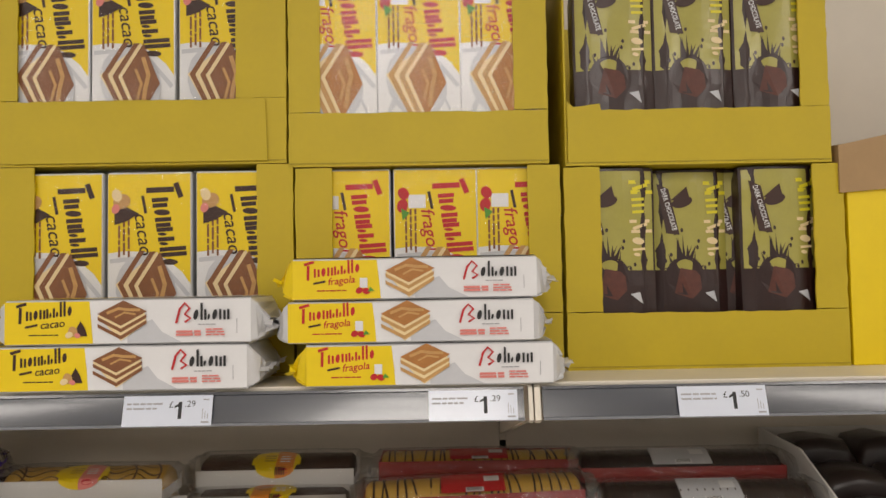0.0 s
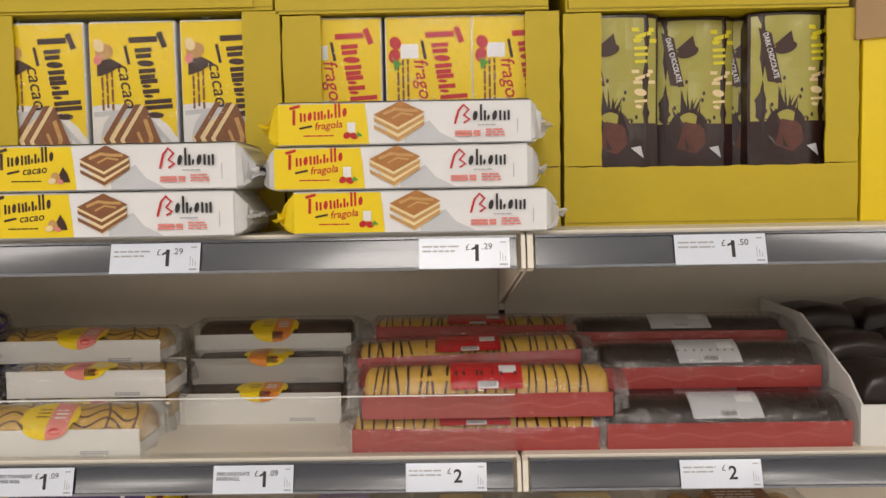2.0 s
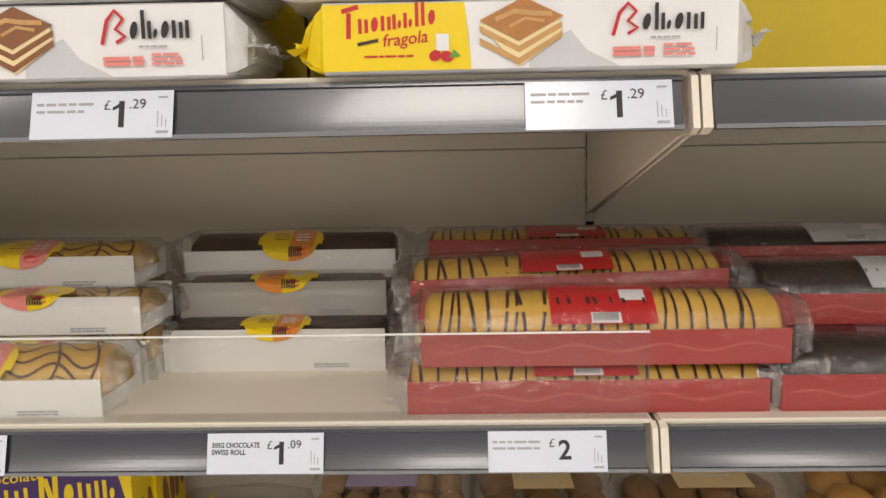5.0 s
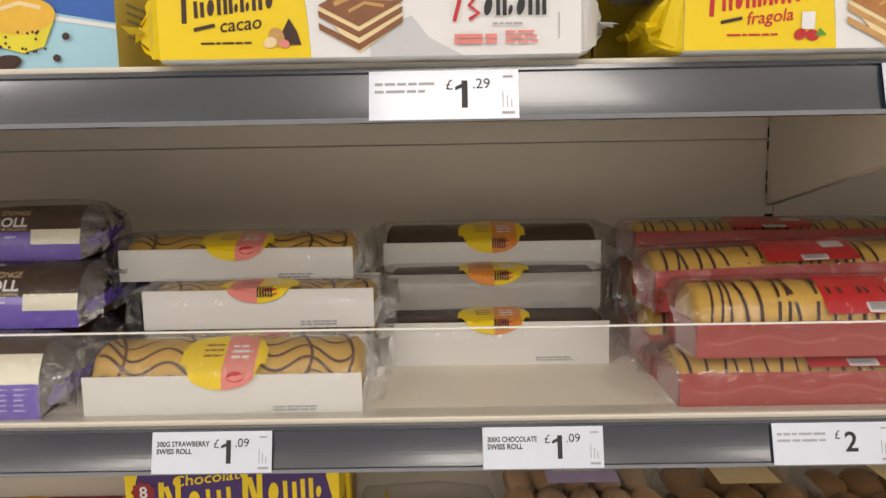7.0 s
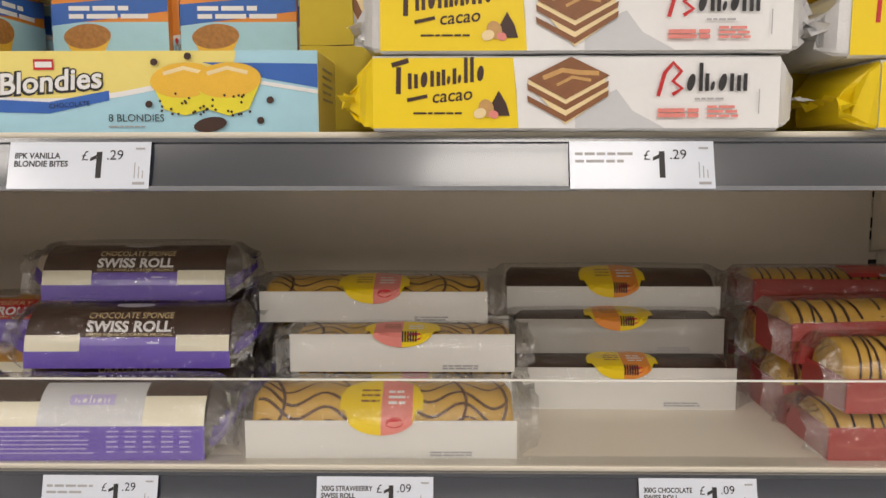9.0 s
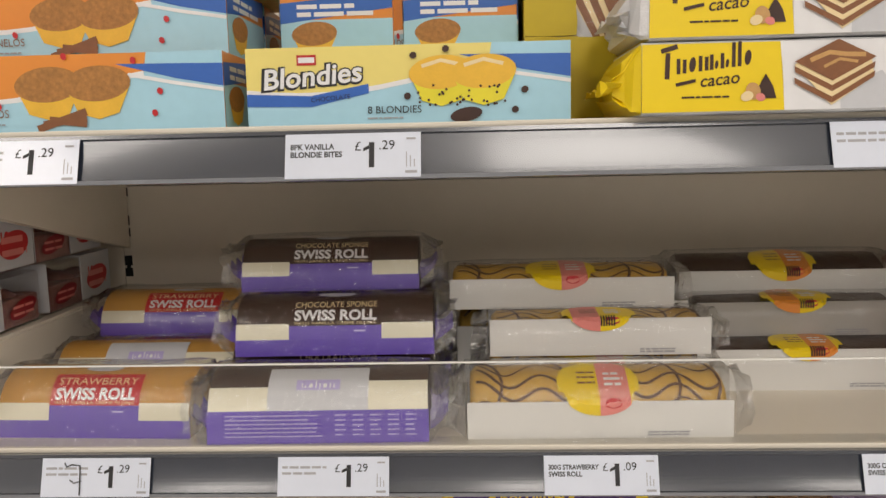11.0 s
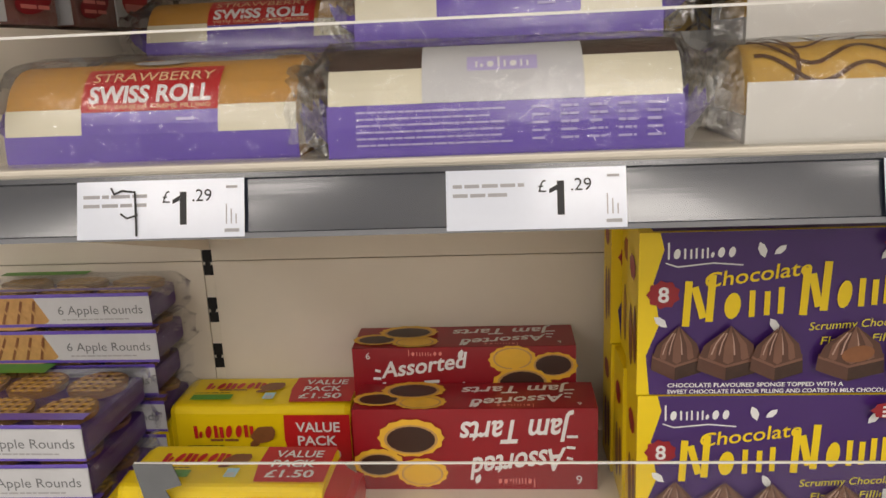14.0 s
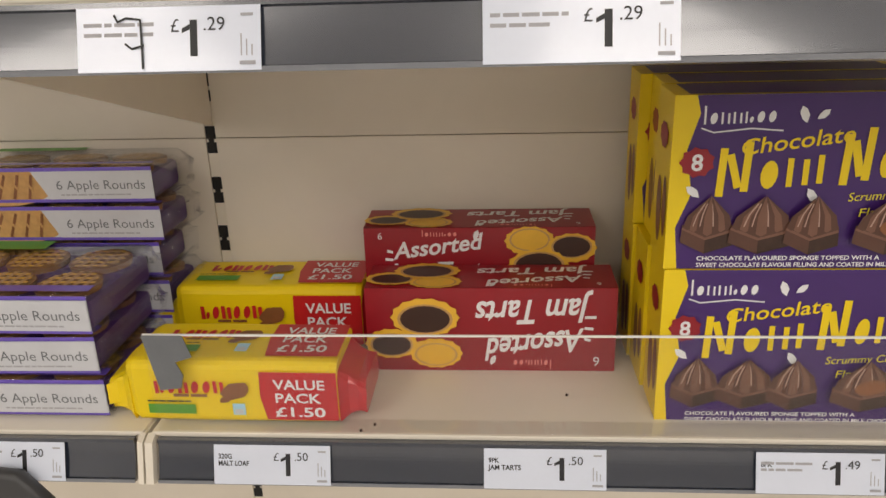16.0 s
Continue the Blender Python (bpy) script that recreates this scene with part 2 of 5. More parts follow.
class Art:
    """Flat printing on a face: polygons in metres, u to the right and v up, in thin layers."""

    def __init__(self):
        self.v, self.f, self.k, self.mats, self.xf, self.layer = [], [], [], [], (1, 0, 0, 1, 0, 0), 0

    def add(self, pts, faces, mat, layer):
        a, b, c, d, e, g = self.xf
        if mat not in self.mats:
            self.mats.append(mat)
        o = len(self.v)
        self.v += [(a * x + b * y + e, c * x + d * y + g, layer) for x, y in pts]
        self.f += [tuple(o + i for i in f) for f in faces]
        self.k += [self.mats.index(mat)] * len(faces)

    def next(self, layer):
        if layer is None:
            self.layer += 1
            return self.layer
        return layer

    def poly(self, pts, mat, layer=None):
        self.add(pts, [tuple(range(len(pts)))], mat, self.next(layer))

    def rect(self, x0, y0, x1, y1, mat, layer=None, nx=1, ny=1):
        pts = [(x0 + (x1 - x0) * i / nx, y0 + (y1 - y0) * j / ny) for j in range(ny + 1) for i in range(nx + 1)]
        fs = [(j * (nx + 1) + i, j * (nx + 1) + i + 1, (j + 1) * (nx + 1) + i + 1, (j + 1) * (nx + 1) + i) for j in range(ny) for i in range(nx)]
        self.add(pts, fs, mat, self.next(layer))

    def ell(self, x, y, rx, ry, mat, rot=0, layer=None, n=20, jag=0.0):
        c, s = math.cos(radians(rot)), math.sin(radians(rot))
        pts = []
        for i in range(n):
            t = 2 * math.pi * i / n
            r = 1 + (jag if i % 2 else 0)
            p, q = r * rx * math.cos(t), r * ry * math.sin(t)
            pts.append((x + c * p - s * q, y + s * p + c * q))
        self.poly(pts, mat, layer)

    def stroke(self, pts, w, mat, layer=None):
        layer = self.next(layer)
        L, R = [], []
        for i, (x, y) in enumerate(pts):
            x0, y0 = pts[max(0, i - 1)]
            x1, y1 = pts[min(len(pts) - 1, i + 1)]
            d = math.hypot(x1 - x0, y1 - y0) or 1
            nx, ny = -(y1 - y0) / d * w / 2, (x1 - x0) / d * w / 2
            L.append((x + nx, y + ny))
            R.append((x - nx, y - ny))
        n = len(pts)
        o = len(self.v)
        self.add(L + R, [(i, i + 1, n + i + 1, n + i) for i in range(n - 1)], mat, layer)
        for i in range(n):  # each stretch of a stroke lies a hair over the one before it
            for k in (o + i, o + n + i):
                self.v[k] = (self.v[k][0], self.v[k][1], layer + 0.012 * i)

    def text(self, txt, x, y, size, mat, align=0.0, rot=0, width=None, bold=0.0, shear=0.0, layer=None):
        vs, fs, w = glyphs(txt, bold)
        s = size
        sx = width / w if width else s
        c, n = math.cos(radians(rot)), math.sin(radians(rot))
        pts = []
        for p, q in vs:
            p, q = p * sx - align * w * sx + shear * q * s, q * s
            pts.append((x + c * p - n * q, y + n * p + c * q))
        self.add(pts, fs, mat, self.next(layer))

    def mark(self, shapes, x, y, w, h, mat, rot=0, thick=0.14, shear=0.0, layer=None):
        """A brand mark as a row of plain bars and ovals in its colour."""
        layer = self.next(layer)
        c, s = math.cos(radians(rot)), math.sin(radians(rot))
        wide = {"l": 0.5, "i": 0.5, "o": 0.9, "n": 0.95, "c": 0.9, "T": 1.35, "N": 1.5}
        unit = w / sum(wide[k] for k in shapes)
        a = 0.0
        for k in shapes:
            q = wide[k] * unit
            mid, r, low, t = a + q / 2, q * 0.27, 0.62 * h, h * thick
            runs, spots = [], []
            if k in "li":
                runs = [[(mid, 0), (mid, h if k == "l" else low)]]
            elif k == "o":
                spots = [(mid, low / 2, r * 1.15, low * 0.5)]
            elif k == "n":
                runs = [[(mid - r, 0), (mid - r, low)], [(mid + r, 0), (mid + r, low * 0.9)]]
            elif k == "c":
                runs, spots = [[(mid - r, 0), (mid - r, low)]], [(mid + r * 0.7, low * 0.3, r * 0.6, low * 0.28)]
            elif k == "T":
                runs = [[(mid - r * 0.2, -0.15 * h), (mid, h * 0.9)], [(mid - r * 1.6, h), (mid + r * 2.2, h * 1.12)]]
            else:
                runs = [[(mid - r, -0.05 * h), (mid - r * 0.8, h)], [(mid - r * 0.3, h * 0.85), (mid + r * 0.5, h * 0.1)], [(mid + r, 0), (mid + r * 1.2, h * 1.08)]]
            for run in runs:
                self.stroke([(x + c * (u + shear * v) - s * v, y + s * (u + shear * v) + c * v) for u, v in run], t * (1.3 if k in "TN" else 1), mat, layer)
            for u, v, p, e in spots:
                u += shear * v
                self.ell(x + c * u - s * v, y + s * u + c * v, p, e, mat, rot - 12, layer, 14)
            a += q

    def lines(self, x, y, w, rows, pitch, t, mat, seed=0, layer=None):
        rnd = random.Random(seed)
        layer = self.next(layer)
        for i in range(rows):
            a = x
            while a < x + w * rnd.uniform(0.75, 1.0):
                b = min(x + w, a + rnd.uniform(2, 7) * t)
                self.rect(a, y - i * pitch, b, y - i * pitch + t, mat, layer)
                a = b + t * 0.7

    def mesh(self, name, put):
        return flat_mesh(name, [put(u, v, 0.0003 + 0.00013 * l) for u, v, l in self.v], self.f, self.mats, self.k)


def on_front(x0, y, z0):
    return lambda u, v, n: (x0 + u, y - n, z0 + v)


def on_top(x0, y0, z):
    return lambda u, v, n: (x0 + u, y0 + v, z + n)


def on_right(x, y0, z0):
    return lambda u, v, n: (x + n, y0 + u, z0 + v)


def on_left(x, y1, z0):
    return lambda u, v, n: (x - n, y1 - u, z0 + v)


# ---- the hall round the aisle ----
BACK, S1, S2, S3, S0 = 0.48, 1.404, 1.106, 0.728, 0.30
F1, F2, F3 = 0.0, 0.093, 0.228
solid("floor", box_bm(-5, -8.0, -0.1, 4.5, 0.62, 0), FLOORM, "speckled grey vinyl shop floor", "floor", kind="structure")
solid("ceiling", box_bm(-5, -8.0, 3.0, 4.5, 0.62, 3.1), WALLM, "plain white shop ceiling", "ceiling", kind="structure")
solid("wall_north", box_bm(-5, 0.56, 0, 4.5, 0.62, 3.0), WALLM, "plain white wall behind the shelving", "wall", kind="structure")
solid("wall_south", box_bm(-5, -8.1, 0, 4.5, -8.0, 3.0), FARWALL, "plain grey wall across the aisle", "wall", kind="structure")
solid("wall_west", box_bm(-5.1, -8.0, 0, -5, 0.62, 3.0), WALLM, "plain white end wall", "wall", kind="structure")
solid("wall_east", box_bm(4.5, -8.0, 0, 4.6, 0.62, 3.0), WALLM, "plain white end wall", "wall", kind="structure")

# back panels, 0.4 m high with fine seams, and slotted uprights between the bays
BAYS = [(-2.5, -1.25), (-1.25, 0.0), (0.0, 1.25)]
for a, b in BAYS:
    panel_set = thing("back_panel", "cream painted steel back panels with fine seams", "back panel", "back panels", "structure")
    for k in range(6):
        z0 = -0.258 + 0.4 * k
        part("panel", box_bm(a + 0.006, BACK, max(0.02, z0) + 0.0005, b - 0.006, BACK + 0.02, z0 + 0.4 - 0.0005, 0.0005), PANEL, panel_set)
for x in (-2.5, -1.25, 0.0, 1.25):
    up = thing("slotted_upright", "cream slotted steel upright between two bays", "upright", "slotted uprights", "structure")
    part("post", box_bm(x - 0.0055, BACK + 0.002, 0.0, x + 0.0055, BACK + 0.055, 2.14), CREAM, up)
    part("joint", box_bm(x - 0.0062, BACK + 0.004, 0.0, x + 0.0062, BACK + 0.01, 2.14), BLACK, up)
    slot = None
    for k in range(33):
        z = 0.235 + 0.0575 * k
        if slot is None:
            sb = box_bm(-0.0052, -0.001, 0, 0.0052, 0.001, 0.012)
            box_bm(-0.0052, -0.001, 0.016, 0.0052, 0.001, 0.030, 0, sb)
            box_bm(-0.0028, -0.001, 0.011, 0.0028, 0.001, 0.017, 0, sb)
            slot = part("slot", sb, BLACK, up)
        else:
            slot = part("slot", slot.data, BLACK, up)
        slot.matrix_local = pose(x, BACK + 0.0015, z)


def shelf(a, b, z, f, label="cream steel shelf with a dark grey ticket strip"):
    """One shelf of a bay with its brackets and ticket strip."""
    s = thing("shelf", label, "shelf", "shelves of the bays")
    part("deck", box_bm(a + 0.004, f + 0.004, z - 0.004, b - 0.004, BACK - 0.004, z, 0.001), CREAM, s)
    part("front_fold", box_bm(a + 0.012, f + 0.0045, z - 0.036, b - 0.012, f + 0.008, z - 0.004), CREAM, s)
    part("stiffener", box_bm(a + 0.03, f + 0.05, z - 0.030, b - 0.03, BACK - 0.02, z - 0.0045), CREAM, s)
    strip = [(f + 0.004, z - 0.0045), (f - 0.002, z - 0.0045), (f - 0.0028, z - 0.0075), (f - 0.0008, z - 0.009)]
    for k in range(1, 11):
        strip.append((f - 0.0008 - 0.0305 * (0.20 * k / 10 + 0.10 * (k / 10) ** 2), z - 0.009 - 0.00305 * k))
    strip += [(f - 0.0123, z - 0.040), (f - 0.0123, z - 0.0425), (f - 0.008, z - 0.0435), (f + 0.004, z - 0.0425)]
    part("ticket_strip", prism_bm(strip, a + 0.011, b - 0.011), STRIP, s, "glossy dark grey plastic ticket strip")
    # lower lip in a paler grey, a painted highlight along the dark strip
    part("strip_lip", prism_bm([(f - 0.0130, z - 0.0395), (f - 0.0130, z - 0.0428), (f - 0.0125, z - 0.0428), (f - 0.0125, z - 0.0395)], a + 0.011, b - 0.011), STRIP_GLINT, s)
    for x, d in ((a + 0.0035, 1), (b - 0.0035, -1)):
        prof = [(f - 0.001, z - 0.003), (f - 0.012, z - 0.040), (f - 0.006, z - 0.046), (f + 0.03, z - 0.048), (BACK - 0.002, z - 0.150), (BACK - 0.002, z - 0.005)]
        bb = prism_bm(prof, x - 0.0015, x + 0.0015)
        part("bracket", bb, CREAM, s)
        part("bracket_end", prism_bm([(f + 0.004, z - 0.001), (f - 0.006, z - 0.005), (f - 0.016, z - 0.042), (f - 0.004, z - 0.047)], x - 0.0025, x + 0.0045 if d > 0 else x + 0.0025), CREAM, s)
    return s


for a, b in BAYS:
    shelf(a, b, S1, F1)
    if a < -2:
        shelf(a, b, 1.196, 0.09)
    else:
        shelf(a, b, S2, F2)
    shelf(a, b, S3, F3)
    shelf(a, b, S0, 0.12, "cream steel base shelf with a dark grey ticket strip")


# ---- price tickets ----
def ticket(x, f, z, lines, pounds, pence, bars=0, scrawl=False, label="white paper price ticket with black figures"):
    t = thing("price_ticket", label, "price ticket", "price tickets")
    top, bot = Vector((0, f - 0.0032, z - 0.0075)), Vector((0, f - 0.0136, z - 0.0415))
    up = (top - bot).normalized()
    out = Vector((0, up.z, -up.y)) * -1
    w, h = 0.105, (top - bot).length

    def put(u, v, n):
        p = bot + up * v + out * n
        return (x + u, p.y, p.z)
    c = [put(u, v, n) for n in (0.0, 0.0004) for u, v in ((0, 0), (w, 0), (w, h), (0, h))]
    part("card", flat_mesh("card", c, [(3, 2, 1, 0), (4, 5, 6, 7), (0, 1, 5, 4), (1, 2, 6, 5), (2, 3, 7, 6), (3, 0, 4, 7)], [TICKET]), TICKET, t)
    g = Art()
    for i, txt in enumerate(lines):
        g.text(txt, 0.004, h - 0.0125 - 0.0062 * i, 0.0062, INK, bold=0.03, width=0.0031 * len(txt))
    if bars:
        g.lines(0.004, h - 0.0105, 0.042, bars, 0.0055, 0.0021, GREYINK, int(abs(x) * 100))
    if g.v:
        part("description", g.mesh("description", put), INK, t)
    g = Art()
    g.text("\u00a3", 0.0535, h - 0.014, 0.0105, INK)
    if pence:
        g.rect(0.0650, h - 0.0275, 0.0692, h - 0.0075, INK)
        g.poly([(0.0650, h - 0.0128), (0.0650, h - 0.0098), (0.0605, h - 0.0122), (0.0605, h - 0.0148)], INK)
        g.text("." + pence, 0.0725, h - 0.0135, 0.0105, INK)
    else:
        g.text(pounds, 0.062, h - 0.0245, 0.0235, INK, bold=0.02)
    g.lines(0.094, h - 0.006, 0.007, 1, 0.003, 0.0015, GREYINK, 5)
    for q in range(3):
        g.rect(0.0935 + q * 0.003, 0.008, 0.0943 + q * 0.003, 0.008 + 0.012 - q * 0.003, GREYINK, 1)
    g.lines(0.093, 0.003, 0.009, 1, 0.003, 0.002, GREYINK, 6)
    if scrawl:
        g.stroke([(0.022, h - 0.004), (0.024, h - 0.008), (0.029, h - 0.006), (0.037, h - 0.007), (0.0375, h - 0.016), (0.038, h - 0.034)], 0.0014, INK)
        g.stroke([(0.028, h - 0.020), (0.032, h - 0.023), (0.039, h - 0.021)], 0.0012, INK)
    part("price", g.mesh("price", put), INK, t)
    return t


ticket(-0.484, F1, S1, [], "1", "29", 2)
ticket(-0.124, F1, S1, [], "1", "29", 2)
ticket(0.171, F1, S1, [], "1", "50", 2)
ticket(-0.897, F1, S1, ["8PK VANILLA", "BLONDIE BITES"], "1", "29")
ticket(-1.165, F1, S1, [], "1", "29", 2)
ticket(-1.168, F2, S2, [], "1", "29", 2, True, "white price ticket with a scrawled pen mark")
ticket(-0.941, F2, S2, [], "1", "29", 2)
ticket(-0.692, F2, S2, ["300G STRAWBERRY", "SWISS ROLL"], "1", "09")
ticket(-0.403, F2, S2, ["300G CHOCOLATE", "SWISS ROLL"], "1", "09")
ticket(-0.151, F2, S2, [], "2", "", 2)
ticket(0.205, F2, S2, [], "2", "", 2)
ticket(-1.187, F3, S3, ["320G", "MALT LOAF"], "1", "50")
ticket(-0.947, F3, S3, ["9PK", "JAM TARTS"], "1", "50")
ticket(-0.717, F3, S3, ["8PK"], "1", "49", 2)
ticket(-1.43, F3, S3, [], "1", "50", 2)


# ---- risers ----
def riser(x0, x1, y, z0, z1):
    r = thing("shelf_riser", "clear acrylic riser along the shelf front", "shelf riser", "shelf risers")
    part("pane", box_bm(x0, y, z0, x1, y + 0.0015, z1), ACRYLIC, r).visible_shadow = False
    part("top_edge", box_bm(x0, y - 0.0002, z1, x1, y + 0.0017, z1 + 0.0016), ACRYLIC_EDGE, r, "bright polished edge")
    part("end_edge", box_bm(x1, y, z0, x1 + 0.0012, y + 0.0015, z1), ACRYLIC, r)
    part("foot", box_bm(x0, y, z0, x1, y + 0.02, z0 + 0.001), ACRYLIC, r)
    return r


riser(-1.238, -0.007, 0.0985, S2 + 0.0005, 1.185)
riser(-1.240, -0.008, 0.2345, S3 + 0.0005, 0.8225)


# ---- cream-cake packs and their mustard cartons ----
def cake_slice(g, x, y, s, top, layers, cream, rot=0):
    """A printed slice of layered cake."""
    c, n = math.cos(radians(rot)), math.sin(radians(rot))

    def q(pts):
        return [(x + s * (c * a - n * b), y + s * (n * a + c * b)) for a, b in pts]
    g.poly(q([(-0.5, 0.12), (0.0, -0.42), (0.55, -0.05), (0.5, 0.2), (0.08, 0.42)]), cream)
    for k in range(2):
        d = 0.04 + 0.15 * k
        g.poly(q([(-0.5, 0.14 - d), (0.0, -0.12 - d), (0.0, -0.20 - d), (-0.49, 0.06 - d)]), layers)
        g.poly(q([(0.0, -0.12 - d), (0.55, 0.17 - d * 0.8), (0.54, 0.09 - d * 0.8), (0.0, -0.20 - d)]), layers)
    g.poly(q([(-0.5, 0.16), (0.0, -0.1), (0.56, 0.2), (0.06, 0.44)]), top)
    g.stroke(q([(-0.30, 0.17), (-0.05, 0.27), (0.15, 0.24), (0.42, 0.23)]), 0.06 * s, TAN)
    g.stroke(q([(-0.12, 0.08), (0.08, 0.18), (0.32, 0.14)]), 0.04 * s, TAN)


def fruit(g, x, y, s, kind):
    if kind == "cacao":
        g.poly([(x - s * 0.3, y - s * 0.4), (x + s * 0.7, y - s * 0.4), (x + s * 0.55, y + 0.1 * s), (x + s * 0.25, y + s * 0.6)], DKBROWN)
        g.ell(x - s * 0.25, y - s * 0.1, s * 0.3, s * 0.36, TAN, 20)
        g.ell(x - s * 0.5, y - s * 0.3, s * 0.26, s * 0.2, CREAMP, 20)
        g.ell(x + s * 0.05, y - s * 0.35, s * 0.2, s * 0.16, PINK, -20)
    else:
        g.rect(x - s * 0.35, y - s * 0.1, x + s * 0.2, y + s * 0.6, WHT)
        g.ell(x - s * 0.4, y - s * 0.3, s * 0.26, s * 0.22, RED, 30)
        g.ell(x + s * 0.1, y - s * 0.35, s * 0.28, s * 0.22, RED, -15)
        g.poly([(x + s * 0.2, y - s * 0.4), (x + s * 0.7, y - s * 0.35), (x + s * 0.4, y - s * 0.05)], GREEN)


def pack_front(kind, L=0.29, H=0.054):
    g = Art()
    word = DKBROWN if kind == "cacao" else RED
    g.poly([(0, 0), (L * 0.36, 0), (L * 0.355, H * 0.5), (L * 0.345, H), (0, H)], YEL)
    g.poly([(L * 0.36, 0), (L, 0), (L, H), (L * 0.345, H)], WHT, 1)
    g.poly([(L * 0.50, 0), (L * 0.72, 0), (L * 0.64, H * 0.25), (L * 0.60, H * 0.55), (L * 0.50, H * 0.3)], PALE)
    g.ell(L * 0.8, H * 0.5, L * 0.12, H * 0.42, WHT, 0, None, 24)
    g.mark("Tnonccllo", L * 0.045, H * 0.53, L * 0.235, H * 0.36, word, 6, 0.15, 0.1)
    g.text(kind, L * 0.145, H * 0.36, H * 0.26, word, 0, 5, bold=0.01, shear=0.2)
    g.lines(L * 0.10, H * 0.20, L * 0.12, 1, 0.002, 0.0014, word, 2)
    g.stroke([(L * 0.085, H * 0.40), (L * 0.135, H * 0.46)], H * 0.05, DKBROWN)
    fruit(g, L * 0.295, H * 0.32, H * 0.36, kind)
    if kind == "cacao":
        cake_slice(g, L * 0.475, H * 0.52, L * 0.19, BROWN, BROWN, CREAMP)
    else:
        cake_slice(g, L * 0.475, H * 0.52, L * 0.19, AMBER, TAN, CREAMP)
    g.stroke([(L * 0.70, H * 0.45), (L * 0.715, H * 0.78), (L * 0.735, H * 0.92), (L * 0.755, H * 0.8), (L * 0.735, H * 0.66), (L * 0.758, H * 0.56), (L * 0.735, H * 0.47)], H * 0.055, RED)
    g.mark("olconi", L * 0.765, H * 0.52, L * 0.155, H * 0.40, INK, 0, 0.14)
    g.lines(L * 0.79, H * 0.40, L * 0.08, 1, 0.003, 0.0013, GREYINK, 7)
    g.lines(L * 0.70, H * 0.22, L * 0.10, 2, 0.0035, 0.0028, PINK, 8)
    g.lines(L * 0.82, H * 0.28, L * 0.085, 3, 0.0032, 0.0018, PINK, 9)
    g.rect(L * 0.945, H * 0.2, L * 0.9475, H * 0.55, GREYINK)
    return g


def pack_wide(kind, L=0.28, W=0.118):
    """The broad face, for packs that stand on end: the yellow end up, the lettering running down."""
    g = Art()
    word = DKBROWN if kind == "cacao" else RED
    g.xf = (0, 1, -1, 0, 0, L)
    g.rect(0, 0, L, W, WHT)
    g.poly([(0, 0), (L * 0.40, 0), (L * 0.39, W * 0.2), (L * 0.395, W * 0.45), (L * 0.43, W * 0.7), (L * 0.50, W * 0.9), (L * 0.56, W), (0, W)], YEL)
    g.stroke([(L * 0.44, W * 0.02), (L * 0.43, W * 0.3), (L * 0.48, W * 0.7), (L * 0.62, W * 0.98)], 0.006, PALE)
    g.ell(L * 0.78, W * 0.5, L * 0.17, W * 0.40, PALE)
    g.ell(L * 0.79, W * 0.52, L * 0.155, W * 0.36, WHT)
    g.mark("Tnonccllo", L * 0.05, W * 0.50, L * 0.43, W * 0.32, word, 9, 0.16, 0.1)
    g.text(kind, L * 0.20, W * 0.32, W * 0.23, word, 0, 8, bold=0.005, shear=0.2)
    g.stroke([(L * 0.11, W * 0.42), (L * 0.20, W * 0.46)], 0.004, DKBROWN)
    g.lines(L * 0.20, W * 0.24, L * 0.25, 3, 0.0065, 0.0028, BROWN, 4)
    fruit(g, L * 0.17, W * 0.20, W * 0.30, kind)
    g.ell(L * 0.60, W * 0.47, L * 0.19, W * 0.36, PALE, 20)
    cake_slice(g, L * 0.57, W * 0.46, L * 0.36, BROWN if kind == "cacao" else AMBER, BROWN if kind == "cacao" else TAN, CREAMP, -5)
    g.stroke([(L * 0.97, W * 0.45), (L * 0.94, W * 0.7), (L * 0.97, W * 0.9)], 0.003, RED)
    return g


def crimp(x, d, y0, y1, z0, z1, seed):
    """The gathered, folded end of a flow-wrap, pointing along x by d."""
    rnd = random.Random(seed)
    rings = []
    for k, (t, s) in enumerate(((0, 1), (0.35, 0.86), (0.7, 0.6), (1.0, 0.30))):
        cy, cz = (y0 + y1) / 2, (z0 + z1) / 2 - 0.002 * k
        ring = rr_ring(x + d * 0.016 * t, cy - (y1 - y0) / 2 * (0.55 + 0.45 * s), cy + (y1 - y0) / 2 * (0.55 + 0.45 * s), cz - (z1 - z0) / 2 * s, cz + (z1 - z0) / 2 * s, 0.004 * s, 3)
        rings.append([(p[0] + rnd.uniform(-1, 1) * 0.0015 * k, p[1] + rnd.uniform(-1, 1) * 0.0012 * k, p[2] + rnd.uniform(-1, 1) * 0.0012 * k) for p in ring])
    bm = loft(rings)
    fin = []
    n = 15
    for i in range(n):
        yy = y0 + (y1 - y0) * i / (n - 1)
        zz = (z0 + z1) / 2 - 0.004 + rnd.uniform(-0.003, 0.003)
        fin.append((bm.verts.new((x + d * 0.014, yy, zz)), bm.verts.new((x + d * (0.022 + rnd.uniform(0, 0.005)), yy, zz + rnd.uniform(-0.005, 0.005)))))
    for a, b in zip(fin, fin[1:]):
        bm.faces.new((a[0], b[0], b[1], a[1]))
    return bm


